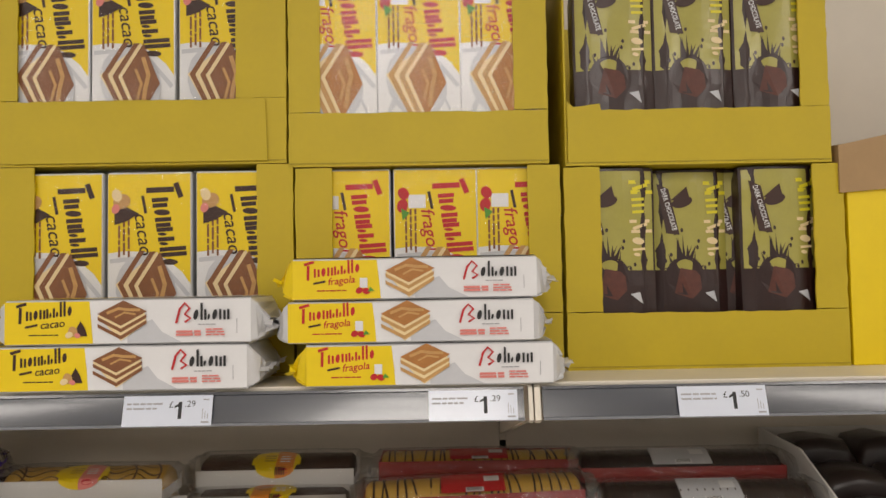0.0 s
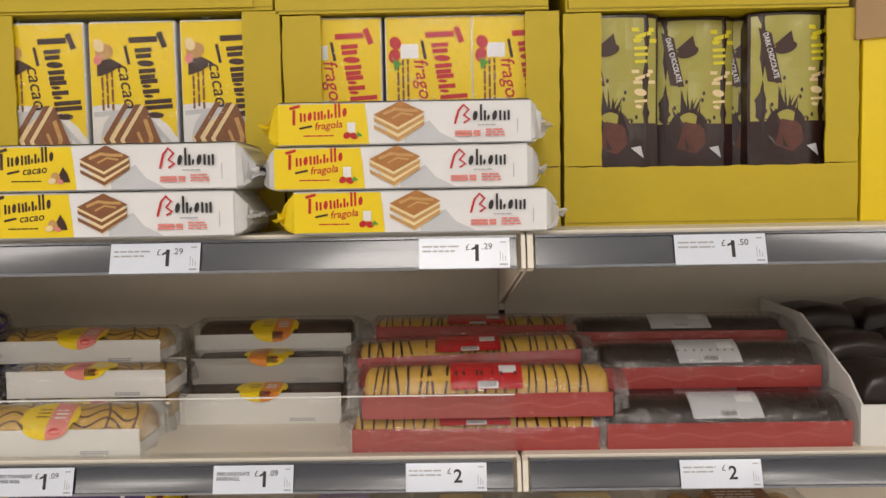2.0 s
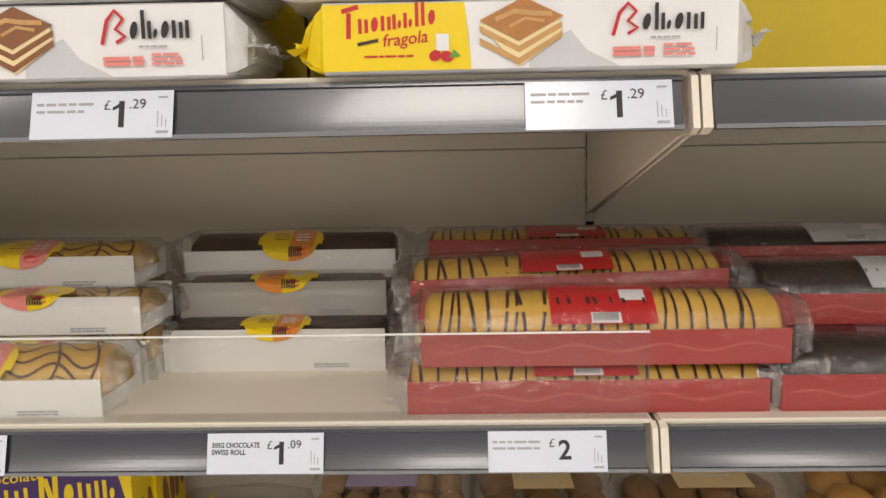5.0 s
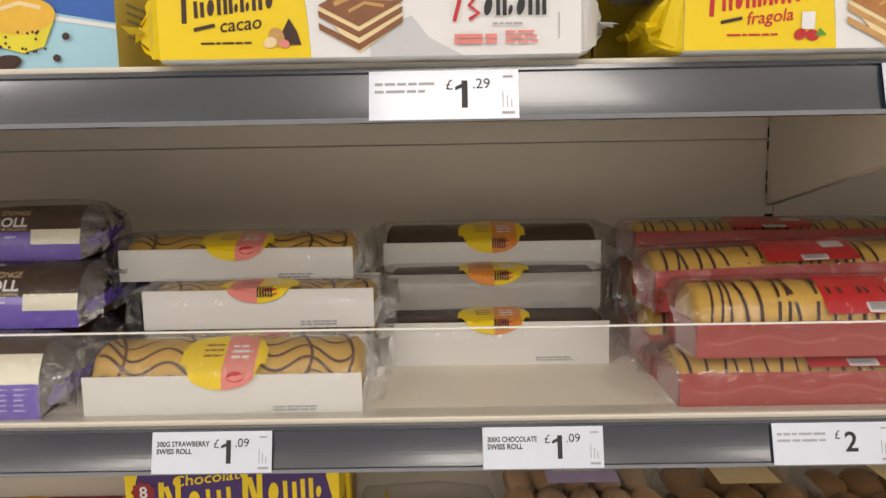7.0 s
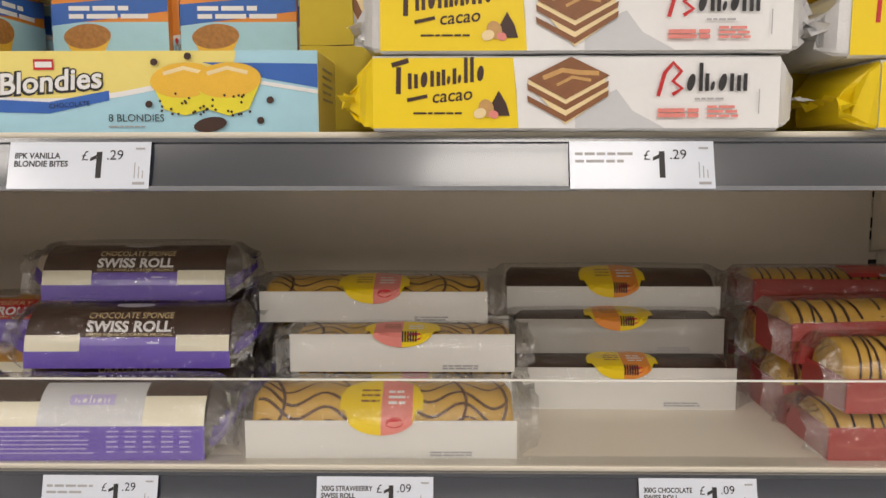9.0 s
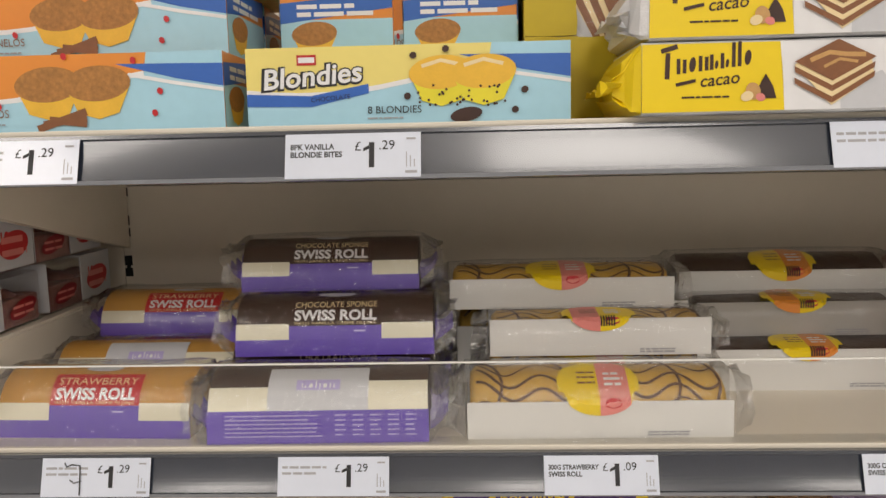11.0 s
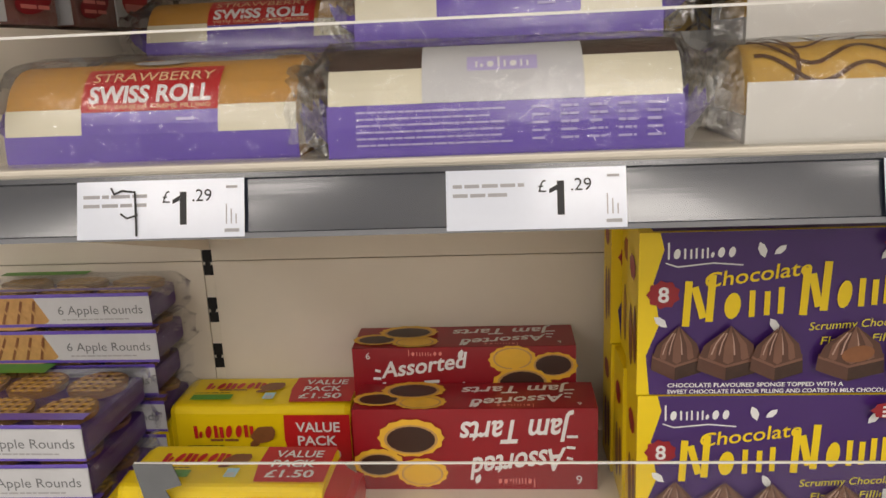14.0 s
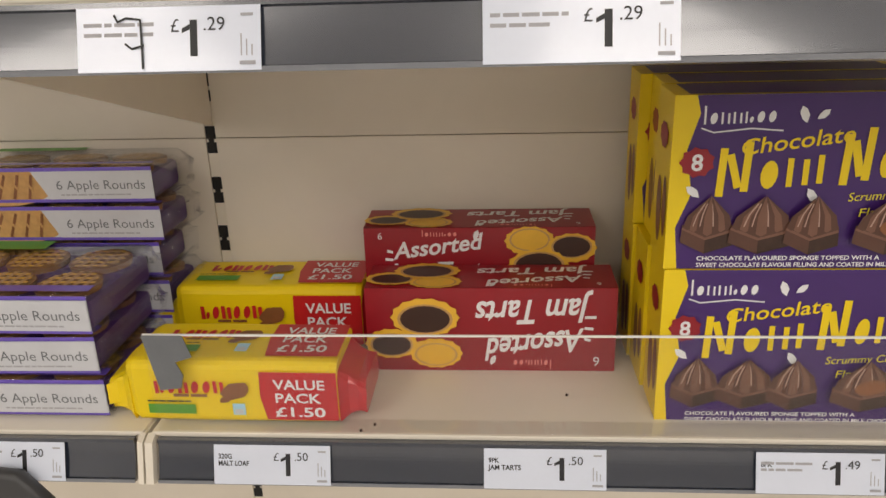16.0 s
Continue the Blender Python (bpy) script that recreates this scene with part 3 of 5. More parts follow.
def lying_pack(kind, at, seed, H=0.0535):
    """A flow-wrapped pack of sponge cakes lying on its long side."""
    L, W = 0.29, 0.115
    what = "chocolate" if kind == "cacao" else "strawberry"
    t = thing("cake_pack", "yellow and white wrapped pack of " + what + " sponge cakes, lying flat", "cake pack", "lying cake packs", at=at)
    rings = []
    for k in range(9):
        x = L * k / 8
        rings.append([tuple(wob(p, 0.0006, 40, seed)) for p in rr_ring(x, 0.0, W, 0.0, H, 0.004, 3)])
    part("wrapper", loft(rings), SILVER, t, smooth=False)
    g = pack_front(kind, L, H - 0.004)
    part("front_print", g.mesh("front_print", on_front(0, -0.0008, 0.002)), WHT, t)
    g = Art()
    g.rect(0, 0, L * 0.36, W - 0.008, YEL)
    g.rect(L * 0.36, 0, L, W - 0.008, WHT, 1)
    g.mark("Tnonccllo", L * 0.06, W * 0.45, L * 0.24, W * 0.2, DKBROWN, 4)
    part("top_print", g.mesh("top_print", on_top(0, 0.004, H + 0.0008)), WHT, t)
    part("left_crimp", crimp(0, -1, 0.0, W, 0.001, H - 0.001, seed), YEL if seed % 2 else SILVER, t, "gathered folded wrapper end")
    part("right_crimp", crimp(L, 1, 0.0, W, 0.001, H - 0.001, seed + 9), SILVER, t, "gathered folded wrapper end")
    return t


for i, (x, z) in enumerate(((-0.6265, 0.0), (-0.621, 0.0545))):
    lying_pack("cacao", pose(x, -0.0145 + 0.002 * i, S1 + z, 0, 0, 0.4 - i), 3 + i)
for i, (x, z) in enumerate(((-0.2665, 0.0), (-0.2885, 0.0508), (-0.2830, 0.1016))):
    lying_pack("fragola", pose(x, -0.0145 + 0.003 * i, S1 + z, 0, 0, (0.3, -0.8, 0.2)[i]), 13 + i, 0.0498)


def standing_pack(kind, at, L=0.276, W=0.116):
    what = {"cacao": "chocolate", "fragola": "strawberry"}[kind]
    t = thing("cake_pack", "yellow and white pack of " + what + " sponge cakes standing on end", "cake pack", "standing cake packs", at=at)
    bm = box_bm(0, 0, 0, W, 0.05, L, 0.004)
    part("wrapper", bm, SILVER, t)
    part("front_print", pack_wide(kind, L - 0.006, W - 0.004).mesh("front_print", on_front(0.002, -0.0002, 0.003)), WHT, t)
    rings = []
    for k in range(7):
        z = (L + 0.003) * k / 6
        rings.append([tuple(wob((x, y, z), 0.0012, 30, 3)) for x, y in ((-0.001, -0.0022), (W * 0.25, -0.003), (W * 0.5, -0.0034), (W * 0.75, -0.003), (W + 0.001, -0.0022))])
    part("film", loft(rings, False, False), TIGHT, t, "clear crinkled wrapper", True).visible_shadow = False
    return t


def dark_pack(at, L=0.27, W=0.112):
    t = thing("cake_pack", "olive and dark brown pack of chocolate cakes standing on end", "cake pack", "dark chocolate cake packs", at=at)
    rings = []
    for k in range(9):
        z = L * k / 8
        th = 0.045 if 0 < k < 8 else 0.02
        ring = [(0, 0.01), (W * 0.15, 0.002), (W * 0.5, -0.002), (W * 0.85, 0.002), (W, 0.01), (W, th), (0, th)]
        rings.append([tuple(wob((x, y, z), 0.002, 25, 7)) for x, y in ring])
    part("wrapper", loft(rings), CHOCWRAP, t, smooth=False)

    def put(u, v, n):
        x = min(max(u / W, 0), 1)
        y = -0.002 + 0.012 * (2 * abs(x - 0.5)) ** 2.2
        p = wob((u, y, v), 0.002, 25, 7)
        return (u, p.y - n - 0.0006, v)
    g = Art()
    g.rect(0.003, 0.003, W - 0.003, L * 0.48, CHOCWRAP, None, 10, 6)
    g.rect(0.003, L * 0.48, W - 0.003, L * 0.985, OLIVE, 1, 10, 10)
    x0 = W * 0.42
    rnd = random.Random(8)
    for k in range(24):
        a = math.pi * (-0.05 + 1.1 * k / 23)
        r = rnd.uniform(0.020, 0.048)
        b = a + rnd.uniform(-0.35, 0.35)
        e = rnd.uniform(0.10, 0.22)
        g.poly([(x0 + 0.018 * math.cos(a - e), L * 0.46 + 0.02 * math.sin(a - e)), (x0 + 0.018 * math.cos(a + e), L * 0.46 + 0.02 * math.sin(a + e)), (x0 + r * math.cos(b) * 0.9, L * 0.47 + 1.1 * r * math.sin(b))], CHOCWRAP, 4)
        if k % 3 == 0:
            g.ell(x0 + 1.1 * r * math.cos(b), L * 0.47 + 1.25 * r * math.sin(b), 0.002, 0.003, CHOCWRAP, 0, 4, 8)
    g.layer = 4
    g.ell(x0, L * 0.45, W * 0.24, L * 0.10, CHOCWRAP)
    g.poly([(W * 0.28, L * 0.36), (W * 0.50, L * 0.33), (W * 0.62, L * 0.38), (W * 0.60, L * 0.47), (W * 0.36, L * 0.49)], mk("cake_red_brown", (0.13, 0.035, 0.02), 0.4, 0.4, 120))
    g.poly([(W * 0.66, L * 0.36), (W * 0.82, L * 0.31), (W * 0.78, L * 0.37)], PALE)
    g.xf = (0, 1, -1, 0, W * 0.68, L * 0.95)
    g.mark("Nin", 0, 0, L * 0.19, 0.030, LEMON, 4, 0.13)
    g.mark("Noc", L * 0.20, 0.0, L * 0.21, 0.028, CREAMP, 4, 0.12)
    g.xf = (1, 0, 0, 1, 0, 0)
    g.poly([(W * 0.10, L * 0.93), (W * 0.24, L * 0.90), (W * 0.36, L * 0.66), (W * 0.20, L * 0.67)], DKBROWN)
    g.text("DARK CHOCOLATE", W * 0.145, L * 0.90, 0.0095, WHT, 0, -76, width=L * 0.225, bold=0.01)
    g.ell(W * 0.40, L * 0.83, W * 0.13, L * 0.028, DKBROWN, 15)
    g.poly([(W * 0.26, L * 0.84), (W * 0.46, L * 0.91), (W * 0.50, L * 0.84)], DKBROWN)
    part("front_print", g.mesh("front_print", put), OLIVE, t)
    return t


def carton(x0, x1, z0, z1, wx0, wx1, lip, y=0.12, depth=0.31, tear=0, tilt=0.0, label="mustard card display carton with a cut-out front, stacked"):
    """A shelf-ready carton: bottom, sides, back, front lip and side strips."""
    t = thing("display_carton", label, "carton", "mustard display cartons")
    th = 0.003
    part("bottom", box_bm(x0, y, z0, x1, y + depth, z0 + th), MUSTARD, t)
    part("back", box_bm(x0, y + depth - th, z0 + th, x1, y + depth, z1), MUSTARD, t)
    part("left_side", box_bm(x0, y + th, z0 + th, x0 + th, y + depth - th, z1, 0.0008), MUSTARD, t)
    part("right_side", box_bm(x1 - th, y + th, z0 + th, x1, y + depth - th, z1, 0.0008), MUSTARD, t)

    def ragged(pts, step=0.008, amp=0.0012, sd=1):
        rnd = random.Random(sd)
        out = []
        for (ax, az), (bx, bz) in zip(pts, pts[1:] + pts[:1]):
            n = max(1, int(math.hypot(bx - ax, bz - az) / step))
            for k in range(n):
                f = k / n
                j = 0 if k == 0 else amp
                out.append((ax + (bx - ax) * f + rnd.uniform(-j, j), az + (bz - az) * f + rnd.uniform(-j, j)))
        return out
    sd = int(abs(x0 * 1000 + z0 * 77))
    lip_pts = [(x0, z0 + th), (x1, z0 + th), (x1, lip), (wx1, lip), (wx1 - 0.002, lip - 0.001), (wx0 + 0.002, lip - 0.001), (wx0, lip), (x0, lip)]
    if tear:
        lip_pts = [(x0 + 0.004, z0 + th), (x1, z0 + th), (x1, lip), (x0 + 0.05, lip - 0.001), (x0 + 0.048, lip + 0.008), (x0 + 0.012, lip + 0.004), (x0 + 0.003, lip + 0.012)]
    part("front_lip", prism_bm(ragged(lip_pts, 0.012, 0.0008, sd), y, y + th, "y"), MUSTARD, t)
    if not tear:
        part("left_strip", prism_bm(ragged([(x0, lip + 0.001), (wx0, lip + 0.001), (wx0, z1), (x0, z1)], 0.012, 0.0009, sd + 1), y + 0.001, y + th + 0.001, "y"), MUSTARD, t)
    part("right_strip", prism_bm(ragged([(wx1, lip + 0.001), (x1, lip + 0.001), (x1, z1), (wx1, z1)], 0.012, 0.0009, sd + 2), y + 0.001, y + th + 0.001, "y"), MUSTARD, t)
    # thin darker line that paints the shade in the bottom fold
    part("crease_shade", box_bm(x0 + 0.001, y - 0.0006, z0 + 0.0035, x1 - 0.001, y + 0.001, z0 + 0.005), MUSTARD_SHADE, t)
    return t


Z2 = 1.691
carton(-0.704, -0.306, S1, Z2, -0.657, -0.355, 1.482)
up_carton = carton(-0.720, -0.314, Z2 + 0.001, 1.985, -0.681, -0.383, 1.782)
mid_carton = carton(-0.303, 0.058, S1, 1.684, -0.253, 0.014, 1.482, 0.122)
carton(-0.311, 0.044, 1.686, 1.975, -0.268, -0.002, 1.760, 0.121)
carton(0.063, 0.444, S1, 1.679, 0.112, 0.402, 1.481, 0.118)
carton(0.066, 0.429, 1.681, 1.97, 0.080, 0.390, 1.758, 0.118, 0.31, 1, label="torn mustard card display carton, stacked on another")
# the recessed inner flap of the middle carton, its shade put into the colour, and the doubled front flap of the upper
# one
part("inner_flap", box_bm(-0.298, 0.128, 1.487, -0.256, 0.131, 1.676, 0.0005), MUSTARD_SHADE, mid_carton, "loose inner flap")
part("front_flap", prism_bm([(-0.685, 1.6955), (-0.339, 1.6955), (-0.342, 1.778), (-0.685, 1.779)], 0.1165, 0.1185, "y"), MUSTARD, up_carton, "doubled front flap")
p0 = standing_pack("cacao", pose(-0.682, 0.128, S1 + 0.004))
for x, z in ((-0.5615, S1 + 0.004), (-0.4405, S1 + 0.004), (-0.702, Z2 + 0.005), (-0.584, Z2 + 0.005), (-0.4635, Z2 + 0.005)):
    copy_thing(p0, pose(x, 0.128 + 0.001 * (x * 100 % 3), z))
p1 = standing_pack("fragola", pose(-0.290, 0.134, S1 + 0.004, 0, 0, 0))
for x, z in ((-0.1705, S1 + 0.004), (-0.0565, S1 + 0.004), (-0.305, 1.690), (-0.190, 1.690), (-0.0755, 1.690)):
    copy_thing(p1, pose(x, 0.134 if z < 1.6 else 0.127, z))
d0 = dark_pack(pose(0.077, 0.128, S1 + 0.004))
for x, y, z, r in ((0.187, 0.150, S1 + 0.004, 2), (0.268, 0.165, S1 + 0.004, -5), (0.308, 0.128, S1 + 0.004, 3), (0.083, 0.128, 1.685, 0), (0.194, 0.128, 1.685, 1), (0.3055, 0.128, 1.685, 0)):
    copy_thing(d0, pose(x, y, z, 0, 0, r))
# the next carton with its folded-back brown lid
yb = thing("lidded_carton", "yellow carton with a folded brown card lid", "carton")
part("body", box_bm(0.449, 0.12, S1, 0.85, 0.43, 1.650, 0.002), YEL, yb)
lid = loft([[(0.437, 0.115, 1.638), (0.437, 0.115, 1.703), (0.437, 0.45, 1.735), (0.437, 0.45, 1.64)], [(0.86, 0.105, 1.668), (0.86, 0.105, 1.790), (0.86, 0.45, 1.80), (0.86, 0.45, 1.66)]])
part("lid", lid, BROWNCARD, yb, "plain brown card lid")


# ---- boxed custard cakes at the end of the top shelf ----
def cup_cake(g, x, y, s, top):
    g.poly([(x - s, y + 0.1 * s), (x + s, y + 0.1 * s), (x + 0.62 * s, y - 0.72 * s), (x, y - 0.9 * s), (x - 0.62 * s, y - 0.72 * s)], GOLD if top == CRUMB else LEMON)
    g.ell(x, y + 0.15 * s, s * 1.02, s * 0.52, top, 4, None, 26)


def cake_box_front(kind, L, H):
    g = Art()
    g.rect(0, 0, L, H, SKY)
    up = ORANGE if kind == "cinnamon" else PALEYEL
    g.poly([(0, H)] + [(L * k / 12, H * (0.46 + 0.34 * (k / 12) ** 1.6 - 0.08 * math.sin(k * 0.5))) for k in range(10)] + [(L * 0.76, H)], up)
    g.stroke([(L * k / 12, H * (0.44 + 0.34 * (k / 12) ** 1.6 - 0.08 * math.sin(k * 0.5))) for k in range(10)], 0.004, WHT)
    g.poly([(L * 0.66, H * 0.86), (L, H * 0.84), (L, H * 0.55), (L * 0.85, H * 0.66)], BLUE)
    g.stroke([(L * 0.7, H * 0.72), (L * 0.85, H * 0.6), (L, H * 0.50)], 0.003, WHT)
    if kind == "vanilla":
        g.poly([(0, H * 0.42), (L * 0.2, H * 0.38), (L * 0.38, H * 0.52), (L * 0.38, H * 0.40), (L * 0.2, H * 0.24), (0, H * 0.26)], BLUE)
        g.text("Blondies", L * 0.045, H * 0.46, H * 0.37, INK, 0, 4, width=L * 0.32, bold=0.075, shear=0.15)
        g.text("Blondies", L * 0.05, H * 0.47, H * 0.36, WHT, 0, 4, width=L * 0.31, bold=0.02, shear=0.15)
        g.rect(L * 0.16, H * 0.77, L * 0.22, H * 0.90, RED)
        g.rect(L * 0.165, H * 0.80, L * 0.215, H * 0.87, WHT)
        g.text("CHOCOLATE", L * 0.20, H * 0.30, H * 0.085, INK, 0, 4)
        g.text("8 BLONDIES", L * 0.375, H * 0.14, H * 0.13, INK)
        g.lines(L * 0.375, H * 0.07, L * 0.11, 1, 0.003, 0.0012, GREYINK, 2)
        for x in (0.605, 0.735):
            cup_cake(g, L * x, H * 0.58, L * 0.098, GOLD)
            g.stroke([(L * (x - 0.06), H * 0.72), (L * x, H * 0.79), (L * (x + 0.06), H * 0.73)], 0.003, CREAMP)
        rnd = random.Random(4)
        for k in range(34):
            g.ell(L * rnd.uniform(0.52, 0.80), H * rnd.uniform(0.2, 0.5), 0.0011, 0.0011, DKBROWN, 0, g.layer + 1, 6)
        for x, y in ((0.50, 0.35), (0.62, 0.93), (0.52, 0.86), (0.83, 0.15), (0.86, 0.4)):
            g.ell(L * x, H * y, 0.003, 0.0028, DKBROWN, 20, g.layer + 2, 8)
        g.ell(L * 0.68, H * 0.10, L * 0.05, H * 0.09, DKBROWN, 10)
    else:
        for x in (0.44, 0.60):
            cup_cake(g, L * x, H * 0.55, L * 0.105, CRUMB)
        for k in range(3):
            g.stroke([(L * (0.40 + 0.02 * k), H * (0.04 + 0.06 * k)), (L * 0.56, H * (0.26 - 0.08 * k))], 0.006, BROWN)
        for x, y in ((0.28, 0.35), (0.50, 0.97), (0.80, 0.5), (0.78, 0.22), (0.72, 0.9)):
            g.ell(L * x, H * y, 0.0025, 0.003, RED, 20, g.layer + 2, 8)
        g.text("8 CANELOS", L * 0.14, H * 0.20, H * 0.15, BROWN, width=L * 0.17)
        g.lines(L * 0.16, H * 0.10, L * 0.14, 1, 0.003, 0.0012, GREYINK, 2)
        g.mark("onolo", L * 0.0, H * 0.55, L * 0.09, H * 0.3, WHT, 4, 0.2)
    return g


def cake_box(kind, at, L=0.261, W=0.105, H=0.0625):
    t = thing("cake_box", ("pale yellow and blue card box of vanilla cakes" if kind == "vanilla" else "orange and blue card box of cinnamon custard cakes"), "cake box", "boxed custard cakes", at=at)
    up = ORANGE if kind == "cinnamon" else PALEYEL
    part("carton", box_bm(0, 0, 0, L, W, H, 0.0008), up if kind == "vanilla" else ORANGE, t)
    part("front_print", cake_box_front(kind, L, H).mesh("front_print", on_front(0, 0, 0)), SKY, t)
    g = Art()
    if kind == "vanilla":
        g.lines(W * 0.2, H * 0.8, W * 0.5, 5, 0.006, 0.002, GREYINK, 3)
    else:
        g.rect(0, 0, W, H * 0.6, SKY)
        g.poly([(0, H * 0.55), (W, H * 0.75), (W, H * 0.98), (0, H * 0.85)], BLUE)
        g.lines(W * 0.15, H * 0.76, W * 0.7, 2, 0.007, 0.004, WHT, 3)
        cup_cake(g, W * 0.3, H * 0.35, W * 0.2, CRUMB)
    part("end_print", g.mesh("end_print", on_right(L, 0, 0)), SKY, t)
    g = Art()
    if kind == "vanilla":
        g.lines(W * 0.2, H * 0.8, W * 0.5, 5, 0.006, 0.002, GREYINK, 3)
    else:
        g.rect(0, 0, W, H * 0.6, SKY)
        g.poly([(0, H * 0.55), (W, H * 0.75), (W, H * 0.98), (0, H * 0.85)], BLUE)
        cup_cake(g, W * 0.3, H * 0.35, W * 0.2, CRUMB)
    part("end_print", g.mesh("end_print", on_left(0, W, 0)), SKY, t)
    return t


van = cake_box("vanilla", pose(-0.9345, 0.028, S1, 0, 0, 0.3))
cin = cake_box("cinnamon", pose(-1.215, 0.03, S1, 0, 0, 0))
copy_thing(cin, pose(-1.195, 0.137, S1, 0, 0, 0))
copy_thing(cin, pose(-1.221, 0.075, S1 + 0.0635, 0, 0, -1.5))
copy_thing(cin, pose(-1.221, 0.19, S1 + 0.0635, 0, 0, 0.5))
copy_thing(cin, pose(-1.225, 0.09, S1 + 0.127, 0, 0, 0.5))
for k, (x, y, z) in enumerate(((-0.93, 0.40, 0.0), (-0.82, 0.40, 0.0), (-0.93, 0.395, 0.0635), (-0.815, 0.398, 0.0635))):
    copy_thing(cin, pose(x, y, S1 + z, 0, 0, -90))
copy_thing(cin, pose(-0.945, 0.135, S1, 0, 0, 0))
copy_thing(cin, pose(-0.865, 0.145, S1 + 0.0635, 0, 0, 0) @ Matrix.Diagonal((0.6, 1, 1, 1)))
copy_thing(van, pose(-0.97, 0.14, S1 + 0.128, 0, 0, 0))
copy_thing(van, pose(-1.48, 0.03, S1, 0, 0, 0))


# ---- swiss rolls on the middle shelf ----
def roll_profile(W, H, n=26, p=2.3):
    """Front-to-back outline of a loaf, from the front bottom edge over the top: points and running length."""
    pts = []
    for k in range(n + 1):
        a = math.pi * (1 - k / n)
        c, s = math.cos(a), math.sin(a)
        pts.append((W / 2 + W / 2 * math.copysign(abs(c) ** (2 / p), c), H * abs(s) ** (2 / p)))
    run = [0.0]
    for (a, b), (c, d) in zip(pts, pts[1:]):
        run.append(run[-1] + math.hypot(c - a, d - b))
    return pts, run


def wrap_on(W, H, x0=0.0):
    pts, run = roll_profile(W, H)

    def put(u, v, n):
        v = min(max(v, 0), run[-1] - 1e-6)
        k = max(i for i in range(len(run) - 1) if run[i] <= v)
        f = (v - run[k]) / (run[k + 1] - run[k])
        (a, b), (c, d) = pts[k], pts[k + 1]
        dy, dz = c - a, d - b
        q = math.hypot(dy, dz)
        return (x0 + u, a + dy * f - dz / q * n * 1.5, b + dz * f + dy / q * n * 1.5)
    return put


def film_sock(L, W, H, seed, over=0.026, p=2.5, puff=0.005, amp=0.0018):
    """A loose clear bag round a loaf, gathered at both ends."""
    rnd = random.Random(seed)
    rings = []
    pts, _ = roll_profile(W, H, 20, p)
    for x, s in ((-over, 0.62), (-over * 0.75, 0.55), (-over * 0.45, 0.66), (-0.003, 0.96), (0.01, 1), (L * 0.25, 1), (L * 0.5, 1), (L * 0.75, 1), (L - 0.01, 1), (L + 0.003, 0.96), (L + over * 0.45, 0.66), (L + over * 0.75, 0.55), (L + over, 0.62)):
        a = amp * (1 + 2.2 * (1 - s))
        ring = []
        for y, z in pts:
            yy = W / 2 + (y - W / 2) * (s * 0.6 + 0.4) * (1 + 2 * puff / W)
            zz = H * 0.42 + (z - H * 0.42) * s + (puff if z > H * 0.3 else 0)
            ring.append((x + rnd.uniform(-a, a) * 1.2, yy + rnd.uniform(-a, a), max(0.0006, zz + rnd.uniform(-a, a))))
        rings.append(ring)
    return loft(rings, False, False)


